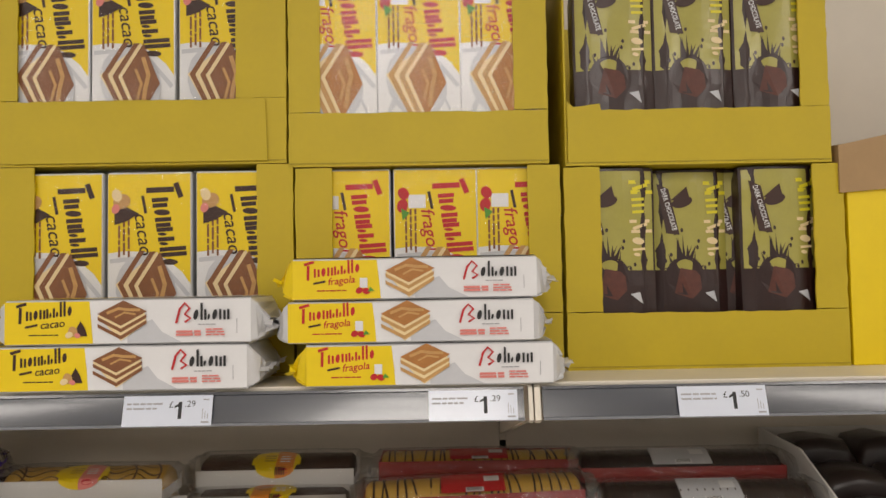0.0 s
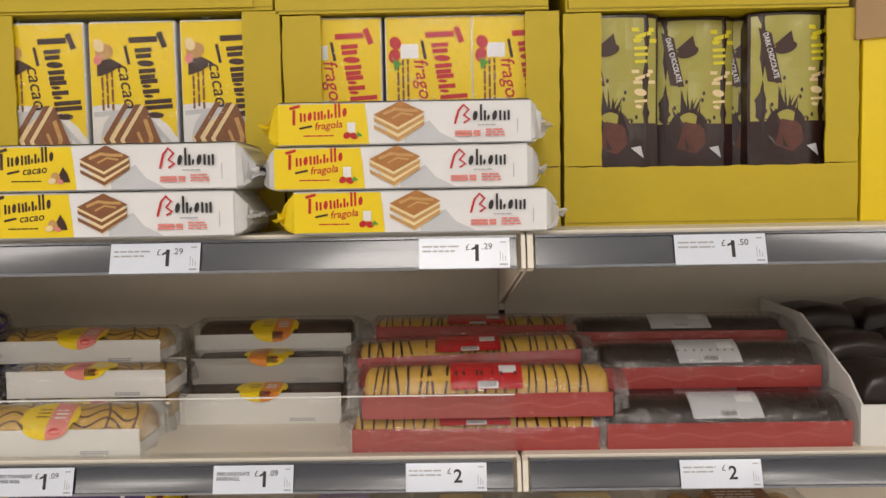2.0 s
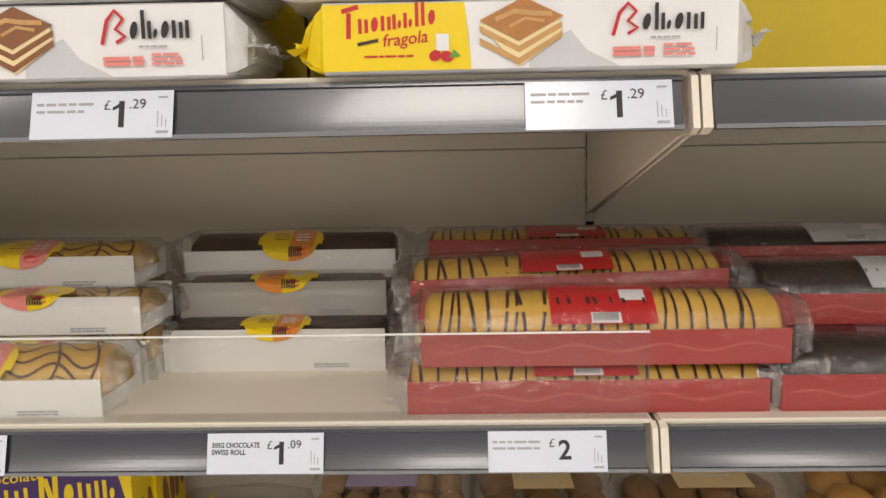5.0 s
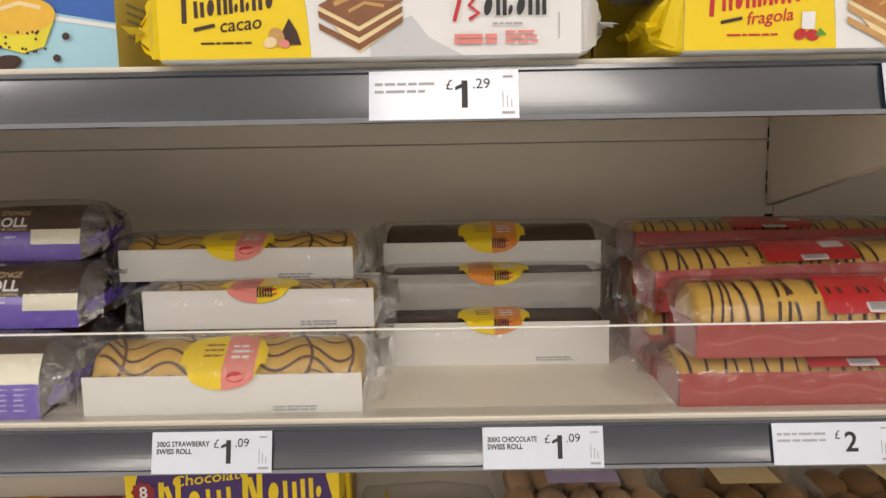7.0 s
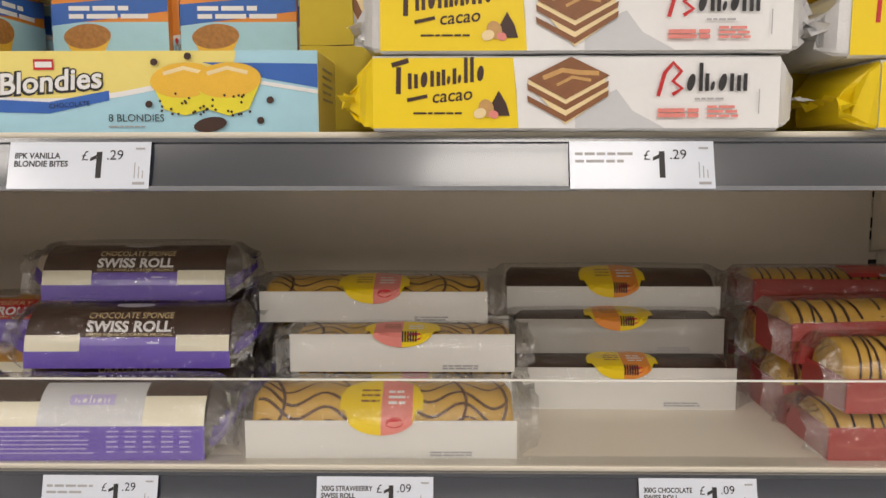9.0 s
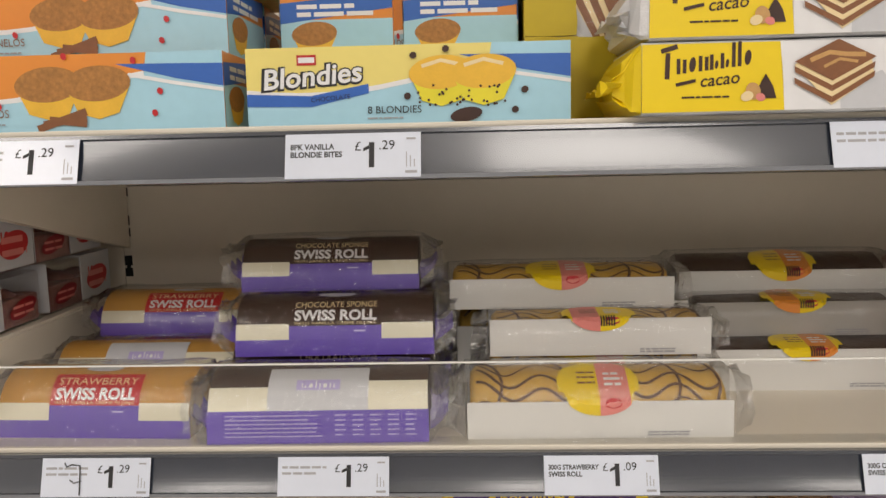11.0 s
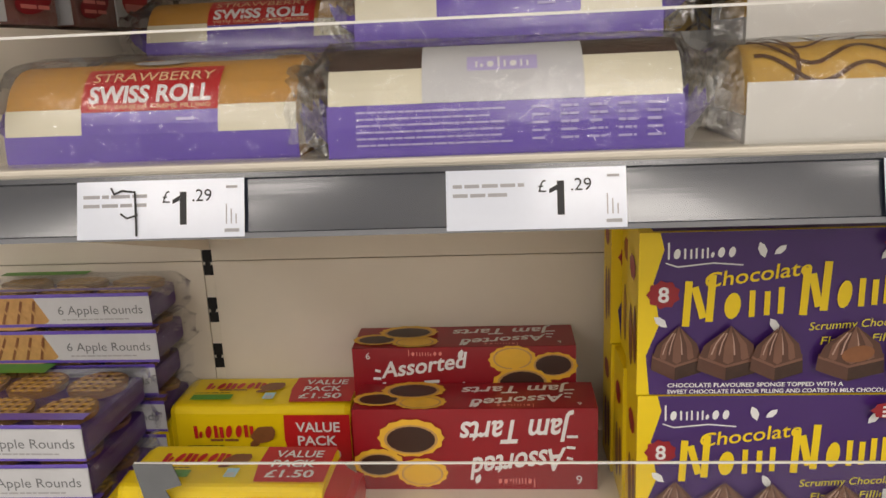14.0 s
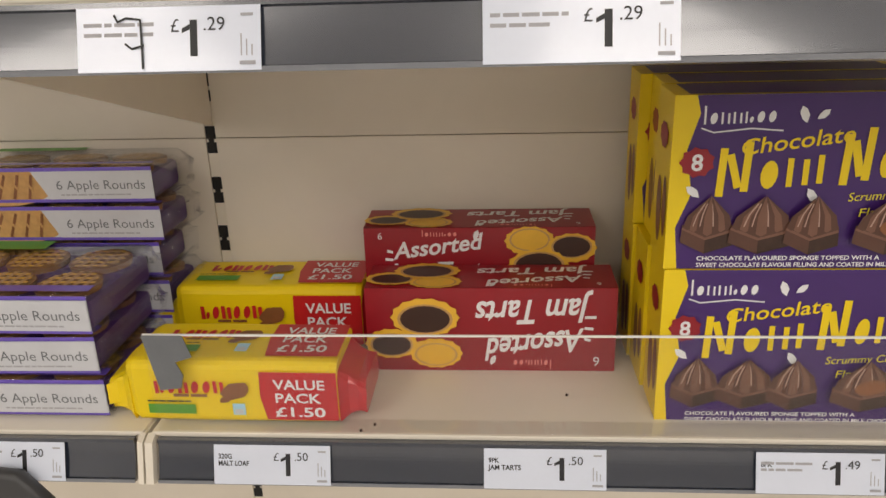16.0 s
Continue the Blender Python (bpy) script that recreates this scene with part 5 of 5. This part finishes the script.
def nom_front(L, H):
    g = Art()
    g.rect(0, 0, L, H, PURPLE_D)
    g.poly([(0, 0), (L * 0.045, 0), (L * 0.03, H * 0.25), (L * 0.075, H * 0.45), (L * 0.05, H * 0.7), (L * 0.085, H * 0.9), (L * 0.07, H), (0, H)], YEL)
    g.poly([(L, 0), (L * 0.975, 0), (L * 0.96, H * 0.3), (L * 0.975, H * 0.5), (L * 0.94, H * 0.75), (L * 0.975, H * 0.9), (L * 0.95, H), (L, H)], YEL)
    g.mark("lonncoo", L * 0.09, H * 0.84, L * 0.24, H * 0.10, WHT, 1, 0.11)
    g.stroke([(L * 0.09, H * 0.82), (L * 0.13, H * 0.795), (L * 0.25, H * 0.815), (L * 0.35, H * 0.80)], 0.0012, WHT)
    g.text("Chocolate", L * 0.22, H * 0.665, H * 0.125, YEL, 0, 7, width=L * 0.36, bold=0.01, shear=0.2)
    g.mark("Noni", L * 0.13, H * 0.44, L * 0.38, H * 0.26, YEL, 6, 0.125, 0.1)
    g.mark("Nonic", L * 0.53, H * 0.50, L * 0.40, H * 0.27, YEL, 6, 0.125, 0.1)
    g.ell(L * 0.085, H * 0.63, L * 0.05, H * 0.075, CRIMSON, 0, None, 18, 0.18)
    g.text("8", L * 0.066, H * 0.585, H * 0.13, WHT, bold=0.02)
    leaf_mark(g, L * 0.42, H * 0.84, 0.012, 20)
    leaf_mark(g, L * 0.45, H * 0.86, 0.010, -50)
    leaf_mark(g, L * 0.10, H * 0.43, 0.012, 50)
    leaf_mark(g, L * 0.48, H * 0.39, 0.012, 30)
    leaf_mark(g, L * 0.80, H * 0.82, 0.012, -40)
    g.text("Scrummy Chocolate", L * 0.58, H * 0.40, H * 0.07, LEMON, 0, 3, width=L * 0.35, shear=0.2)
    g.text("Flavour Filling!", L * 0.62, H * 0.31, H * 0.07, LEMON, 0, 3, width=L * 0.30, shear=0.2)
    for x, w in ((0.135, 0.088), (0.31, 0.105), (0.475, 0.09), (0.72, 0.115)):
        choc_cake(g, L * x, H * 0.13, L * w, H * 0.32)
    g.ell(L * 0.74, H * 0.27, L * 0.055, H * 0.05, BROWN, 10)
    g.text("CHOCOLATE FLAVOURED SPONGE TOPPED WITH A", L * 0.10, H * 0.075, H * 0.036, WHT, width=L * 0.60, bold=0.02)
    g.text("SWEET CHOCOLATE FLAVOUR FILLING AND COATED IN MILK CHOCOLATE", L * 0.10, H * 0.035, H * 0.036, WHT, width=L * 0.78, bold=0.02)
    g.rect(L * 0.86, H * 0.10, L * 0.93, H * 0.42, PALE)
    g.rect(L * 0.865, H * 0.18, L * 0.895, H * 0.34, RED)
    g.rect(L * 0.865, H * 0.12, L * 0.895, H * 0.17, ORANGE)
    g.ell(L * 0.88, H * 0.93, L * 0.08, H * 0.055, CRIMSON, 0, None, 18, 0.15)
    g.lines(L * 0.83, H * 0.945, L * 0.1, 3, 0.004, 0.002, WHT, 5)
    return g


def nom_box(at, L=0.240, W=0.058, H=0.1435):
    t = thing("cake_carton", "purple and yellow card box of chocolate topped cakes", "cake box", "purple cake boxes", at=at)
    part("carton", box_bm(0, 0, 0, L, W, H, 0.001), YEL, t)
    part("front_print", nom_front(L, H).mesh("front_print", on_front(0, 0, 0)), PURPLE_D, t)
    for put, nm in ((on_left(0, W, 0), "side_print"), (on_right(L, 0, 0), "side_print")):
        g = Art()
        g.ell(W * 0.45, H * 0.3, W * 0.16, H * 0.20, BROWN, 4)
        g.ell(W * 0.8, H * 0.35, W * 0.13, H * 0.18, BROWN, 4)
        g.ell(W * 0.55, H * 0.75, W * 0.24, H * 0.07, CRIMSON, 0, None, 16, 0.15)
        part(nm, g.mesh(nm, put), YEL, t)
    g = Art()
    g.rect(0.012, 0.003, L - 0.012, W - 0.003, PURPLE_D)
    part("top_print", g.mesh("top_print", on_top(0, 0, H)), PURPLE_D, t)
    return t


nb = nom_box(pose(-0.796, 0.262, S3))
for k in range(1, 3):
    copy_thing(nb, pose(-0.796 - 0.003 * k, 0.262 + 0.0605 * k, S3, 0, 0, 0.3 * k))
for k in range(3):
    copy_thing(nb, pose(-0.797 + 0.004 * (k % 2) - 0.006 * (k == 2), 0.264 + 0.0602 * k, S3 + 0.1441, 0, 0, 0.2 - 0.4 * k))


# jam tart boxes
def tart(g, x, y, r, fill, squash=0.62):
    g.ell(x, y, r, r * squash, GOLD, 0, None, 28, -0.07)
    g.ell(x, y + r * 0.05, r * 0.8, r * squash * 0.76, TAN)
    g.ell(x, y + r * 0.05, r * 0.72, r * squash * 0.68, fill)


def jam_face(L, H, flip):
    g = Art()
    g.rect(0, 0, L, H, CRIMSON)
    if flip:
        g.xf = (-1, 0, 0, -1, L, H)
    g.text("Assorted", L * 0.13, H * 0.48, H * 0.38, WHT, 0, 7, width=L * 0.38, bold=0.02, shear=0.28)
    g.text("Jam Tarts", L * 0.11, H * 0.12, H * 0.40, WHT, 0, 2, width=L * 0.44, bold=0.02, shear=0.22)
    g.mark("lonncoo", L * 0.25, H * 0.86, L * 0.16, H * 0.11, PINK, 0, 0.13)
    for k in range(3):
        g.stroke([(L * (0.10 - 0.01 * k), H * (0.62 - 0.14 * k)), (L * 0.125, H * (0.60 - 0.13 * k))], 0.003, WHT)
    g.text("6", L * 0.06, H * 0.82, H * 0.16, WHT)
    leaf_mark(g, L * 0.48, H * 0.80, 0.010, -20)
    tart(g, L * 0.72, H * 0.78, L * 0.11, GOLD)
    tart(g, L * 0.90, H * 0.66, L * 0.11, DKBROWN)
    tart(g, L * 0.76, H * 0.34, L * 0.14, DKBROWN)
    return g


def jam_box(at, flip, L=0.247, W=0.061, H=0.09):
    t = thing("jam_tart_box", "crimson card box of assorted jam tarts" + (", upside down" if flip else ""), "cake box", "jam tart boxes", at=at)
    part("carton", box_bm(0, 0, 0, L, W, H, 0.0008), CRIMSON, t)
    part("front_print", jam_face(L, H, flip).mesh("front_print", on_front(0, 0, 0)), CRIMSON, t)
    part("top_print", jam_face(L, W, True).mesh("top_print", on_top(0, 0, H)), CRIMSON, t)
    return t


jam_box(pose(-1.066, 0.349, S3, 0, 0, 0), True)
jam_box(pose(-1.073, 0.4125, S3, 0, 0, 0), False, 0.24, 0.063, 0.064)
jam_box(pose(-1.0745, 0.413, S3 + 0.0645, 0, 0, 0.3), False, 0.24, 0.062, 0.066)


# malt loaves
def malt_loaf(at, L=0.20, W=0.082, H=0.079, seed=1):
    t = thing("malt_loaf", "yellow and red wrapped malt loaf, value pack", "malt loaf", "malt loaves", at=at)
    rings = []
    for x, s in ((0, 0.93), (0.006, 1), (L * 0.33, 1.0), (L * 0.66, 0.99), (L - 0.006, 1), (L, 0.93)):
        rings.append([tuple(wob((x, W / 2 + (y - W / 2) * s, max(0.0, H / 2 + (z - H / 2) * s)), 0.0012, 30, seed)) for _, y, z in rr_ring(x, 0, W, 0.001, H, 0.008, 3)])
    part("wrapper", loft(rings), YEL, t, smooth=False)
    for d, x in ((-1, 0.0), (1, L)):
        rnd = random.Random(seed + d)
        rings = []
        for k, s in enumerate((0.96, 0.80, 0.70, 0.74)):
            rings.append([(x + d * 0.008 * k, W / 2 + (y - W / 2) * (0.8 if k else 0.95) + rnd.uniform(-1, 1) * 0.001 * k, max(0.0008, H * 0.36 + (z - H * 0.45) * s * (0.9 - 0.1 * k) + rnd.uniform(-1, 1) * 0.001 * k)) for _, y, z in rr_ring(0, 0, W, 0, H, 0.01, 3)])
        part("wrapper_end", loft(rings), YEL if d < 0 else mk("red_wrap", (0.5, 0.012, 0.02), 0.3, 0.1, 30, 0.1, 0, 0.4), t, "pinched wrapper end")

    def art(h):
        g = Art()
        g.poly([(L * 0.66, 0), (L, 0), (L, h), (L * 0.64, h), (L * 0.635, h * 0.5)], RED)
        g.mark("conoon", L * 0.13, h * 0.52, L * 0.34, h * 0.42, RED, 1, 0.17)
        g.lines(L * 0.22, h * 0.46, L * 0.18, 1, 0.003, 0.003, BROWN, 3)
        g.rect(L * 0.09, h * 0.10, L * 0.32, h * 0.30, GREEN)
        g.lines(L * 0.09, h * 0.35, L * 0.25, 1, 0.003, 0.0016, INK, 4)
        g.ell(L * 0.52, h * 0.60, L * 0.07, h * 0.16, BROWN, 20, None, 11, 0.12)
        g.ell(L * 0.47, h * 0.42, L * 0.03, h * 0.06, BROWN, 20, None, 9, 0.15)
        g.rect(L * 0.50, h * 0.10, L * 0.56, h * 0.34, SKY)
        g.rect(L * 0.51, h * 0.12, L * 0.55, h * 0.22, PALE)
        g.text("VALUE", L * 0.705, h * 0.66, h * 0.28, WHT, width=L * 0.24, bold=0.02)
        g.text("PACK", L * 0.705, h * 0.38, h * 0.28, WHT, width=L * 0.22, bold=0.02)
        g.text("\u00a31.50", L * 0.70, h * 0.09, h * 0.28, WHT, width=L * 0.24, bold=0.02)
        return g
    part("front_print", art(H - 0.016).mesh("front_print", on_front(0, -0.0014, 0.007)), RED, t)
    part("top_print", art(W - 0.018).mesh("top_print", on_top(0, 0.009, H + 0.0012)), RED, t)
    return t


malt_loaf(pose(-1.268, 0.247, S3, 0, 0, -0.8), L=0.192, H=0.064, seed=1)
malt_loaf(pose(-1.278, 0.392, S3, 0, 0, 0), H=0.073, seed=5)
solid("torn_card_flap", prism_bm([(-1.2405, 0.8235), (-1.2045, 0.8232), (-1.1985, 0.803), (-1.214, 0.798), (-1.2085, 0.785), (-1.212, 0.7725), (-1.231, 0.7705)], 0.2325, 0.2338, "y"), TAPE, "torn grey card flap hooked over the riser", "card flap")


# apple rounds in trays
def apple_pack(at, L=0.205, W=0.135, H=0.040, seed=1, green=True):
    t = thing("apple_round_pack", "film-wrapped tray of lattice apple rounds with a purple label", "cake pack", "apple round packs", at=at)
    part("tray", box_bm(0.004, 0.004, 0.001, L - 0.004, W - 0.004, H * 0.72, 0.006), PURPLE_D, t)
    for q in range(3):
        for k in range(2):
            bm = bmesh.new()
            c = (0.036 + 0.066 * q, 0.036 + 0.062 * k)
            bmesh.ops.create_cone(bm, cap_ends=True, segments=20, radius1=0.026, radius2=0.030, depth=H * 0.5, matrix=Matrix.Translation((c[0], c[1], H * 0.62)))
            pie = part("apple_round", bm, PASTRY, t, "golden baked lattice tart")
            g = Art()
            for j in range(-2, 3):
                h = math.sqrt(max(0.0, 0.026 ** 2 - (0.010 * j) ** 2))
                g.stroke([(-h, 0.010 * j), (h, 0.010 * j)], 0.0045, GOLD, 1)
                g.stroke([(0.010 * j, -h), (0.010 * j, h)], 0.0045, TAN, 2)
            part("lattice", g.mesh("lattice", lambda u, v, n, c=c: (c[0] + u, c[1] + v, H * 0.87 + n * 3)), TAN, pie)
    rings = []
    rnd = random.Random(seed)
    for x, s in ((-0.012, 0.62), (-0.006, 0.7), (0.0, 0.98), (L * 0.5, 1), (L, 0.98), (L + 0.008, 0.7), (L + 0.016, 0.6)):
        a = 0.0008 + 0.006 * (1 - s)
        rings.append([(x + rnd.uniform(-a, a), W / 2 + (y - W / 2) * (0.4 + 0.6 * s) + rnd.uniform(-a, a), max(0.0006, H * 0.5 + (z - H * 0.5) * s + rnd.uniform(-a, a))) for _, y, z in rr_ring(0, -0.001, W + 0.001, 0.0006, H, 0.006, 3)])
    part("film", loft(rings, True, False), FILM, t, "clear crinkled film wrap", True).visible_shadow = False
    g = Art()
    h = H * 0.82
    g.rect(0, 0, L, h, PALE)
    g.ell(L * 0.22, h * 0.5, L * 0.26, h * 0.62, TAN)
    g.poly([(0, h), (L, h), (L, h * 1.12), (0, h * 1.12)], PURPLE)
    g.rect(0, 0, L, h * 0.10, PURPLE)
    for q in range(5):
        g.stroke([(L * (0.03 + 0.08 * q), h * 0.12), (L * (0.10 + 0.07 * q), h * 0.9)], 0.003, BROWN)
        g.stroke([(L * (0.12 + 0.07 * q), h * 0.12), (L * (0.01 + 0.08 * q), h * 0.9)], 0.0024, TAN)
    g.poly([(L * 0.46, h * 0.1), (L, h * 0.1), (L, h), (L * 0.38, h)], PALE)
    g.text("6 Apple Rounds", L * 0.50, h * 0.42, h * 0.42, TAPE, width=L * 0.46)
    g.lines(L * 0.52, h * 0.22, L * 0.4, 1, 0.003, 0.0016, GREYINK, 4)
    part("label", g.mesh("label", on_front(0, -0.0022, 0.002)), WHT, t, "white paper label with purple edge")
    g = Art()
    g.rect(0, W * 0.0, L, W * 0.10, PURPLE)
    g.rect(0, W * 0.80, L * 0.5, W * 0.98, GREEN if green else PURPLE)
    part("top_label", g.mesh("top_label", on_top(0, 0.002, H + 0.0012)), PURPLE, t)
    return t


for k in range(3):
    apple_pack(pose(-1.50 + (0.0, -0.004, -0.002)[k], 0.258 + 0.002 * k, S3 + 0.0415 * k, 0, 0, (0, 0.8, -0.6)[k]), seed=k + 1, green=k == 2)
for k in range(5):
    apple_pack(pose(-1.492 + (0, 0.004, -0.003, 0.006, 0.002)[k], 0.398, S3 + 0.0412 * k, 0, 0, (0, -0.6, 0.8, -0.5, 0.3)[k]) @ Matrix.Diagonal((1, 0.58, 1, 1)), seed=k + 11)


# bagged cakes further along the lower shelf
def bag_of_cakes(at, L, W, H, cake, label_mat, n, name, text, seed, tray=None):
    t = thing("cake_bag", name, "cake bag", "bagged cakes", at=at)
    rnd = random.Random(seed)
    if tray:
        part("tray", box_bm(0, 0, 0, L, W, H * 0.35, 0.002), tray, t)
    r = L / (2 * n)
    z = 0.0
    while z + r * 1.1 < H:
        for i in range(n):
            for y in (W * 0.28, W * 0.72):
                bm = bmesh.new()
                bmesh.ops.create_icosphere(bm, subdivisions=2, radius=1, matrix=Matrix.Translation((r + 2 * r * i + rnd.uniform(-0.002, 0.002), y, z + r * 0.75)) @ Matrix.Diagonal((r * 0.98, W * 0.23, r * 0.75, 1)))
                for v in bm.verts:
                    v.co = wob(v.co, 0.003, 60, seed)
                part("cake", bm, cake, t, smooth=True)
        z += r * 1.45
    rings = []
    for x, s in ((-0.012, 0.7), (0, 0.94), (L * 0.3, 1), (L * 0.6, 1.0), (L, 0.94), (L + 0.014, 0.7)):
        a = 0.002 + 0.006 * (1 - s)
        rings.append([(x + rnd.uniform(-a, a), W / 2 + (y - W / 2) * s + rnd.uniform(-a, a), max(0.0008, H * 0.45 + (q - H * 0.45) * s + rnd.uniform(-a, a))) for _, y, q in rr_ring(0, -0.003, W + 0.003, 0.001, H + 0.004, 0.02, 3)])
    part("film", loft(rings, True, False), FILM, t, "clear crinkled bag", True).visible_shadow = False
    g = Art()
    lw, lh = L * 0.46, H * 0.40
    if text:
        g.xf = (-1, 0, 0, -1, lw, lh)
    g.ell(lw * 0.5, lh * 0.42, lw * 0.40, lh * 0.40, label_mat)
    g.poly([(0, lh * 0.55), (lw, lh * 0.5), (lw, lh), (0, lh * 1.05)], label_mat)
    if text:
        for i, w in enumerate(text):
            g.text(w, lw * 0.5, lh * (0.62 - 0.26 * i), lh * 0.2, DKBROWN, 0.5, bold=0.01)
    g.lines(lw * 0.2, lh * 0.85, lw * 0.6, 1, 0.004, 0.0025, BROWN, 3)
    part("label", g.mesh("label", on_front(L * 0.42, -0.0075, H * 0.40)), label_mat, t)
    if text:
        return t
    g = Art()
    g.rect(0, 0, L * 0.45, W * 0.5, label_mat)
    g.lines(L * 0.05, W * 0.35, L * 0.3, 3, 0.012, 0.004, WHT, 4)
    part("top_label", g.mesh("top_label", on_top(L * 0.25, W * 0.1, H + 0.0065)), label_mat, t)
    return t


bag_of_cakes(pose(-0.545, 0.30, S3), 0.16, 0.13, 0.168, PASTRY, LEMON, 3, "clear bag of brown round currant cakes with a yellow label", ["Eccles", "Cakes"], 1)
bag_of_cakes(pose(-0.365, 0.29, S3), 0.19, 0.16, 0.212, PALEBUN, LILAC, 5, "clear bag of pale sponge fingers with a lilac label", [], 2)
bag_of_cakes(pose(-0.155, 0.29, S3), 0.16, 0.16, 0.208, PASTRY, CREAMP, 3, "clear bag of brown baked slices with a pale label", [], 3)
bag_of_cakes(pose(0.03, 0.29, S3), 0.20, 0.16, 0.208, PASTRY, CREAMP, 4, "clear bag of brown baked slices with a pale label", [], 4)
bag_of_cakes(pose(0.27, 0.29, S3), 0.22, 0.16, 0.215, SPONGE, BROWN, 4, "clear bag of dark nutty cakes", [], 5)
ct = thing("counter_tray", "brown and yellow card display tray with a white outline", "display tray")
part("front", box_bm(-0.515, 0.262, S3, -0.33, 0.265, S3 + 0.105, 0.0006), BROWN, ct)
part("side", prism_bm([(0.2655, S3), (0.42, S3), (0.42, S3 + 0.16), (0.2655, S3 + 0.115)], -0.518, -0.5155), YEL, ct, "yellow sloping side")
g = Art()
for a in ((0.008, 0.006, 0.010, 0.097), (0.172, 0.006, 0.174, 0.097), (0.008, 0.095, 0.174, 0.097)):
    g.rect(*a, WHT, 1)
part("outline", g.mesh("outline", on_front(-0.515, 0.262, S3)), WHT, ct)

# dark grey clip on the ticket strip, and a few crumbs on the shelf
solid("strip_clip", loft([[tuple(wob(p, 0.002, 60, 2)) for p in rr_ring(x, F3 - 0.030, F3 - 0.0145, S3 - 0.075, S3 - 0.075 + h, 0.007)] for x, h in ((-1.40, 0.040), (-1.385, 0.052), (-1.36, 0.050), (-1.345, 0.034), (-1.335, 0.02))]), DKPLASTIC, "dark grey rounded plastic clip on the ticket strip", "clip", smooth=True)
for k, (x, y) in enumerate(((-1.056, 0.236), (-1.045, 0.246), (-0.87, 0.30))):
    bm = bmesh.new()
    bmesh.ops.create_icosphere(bm, subdivisions=1, radius=0.0016, matrix=Matrix.Translation((x, y, S3 + 0.0014)))
    solid("crumb", bm, CHOC, "tiny dark cake crumb on the cream shelf", "crumb", "crumbs")

# ceiling fittings over the aisle
for lx, ly, watts in LAMPS:
    fit = thing("ceiling_light", "white rectangular ceiling light fitting, lit", "ceiling light", "ceiling lights")
    part("frame", box_bm(lx - 0.54, ly - 0.69, 2.955, lx + 0.54, ly + 0.69, 2.999, 0.004), WALLM, fit)
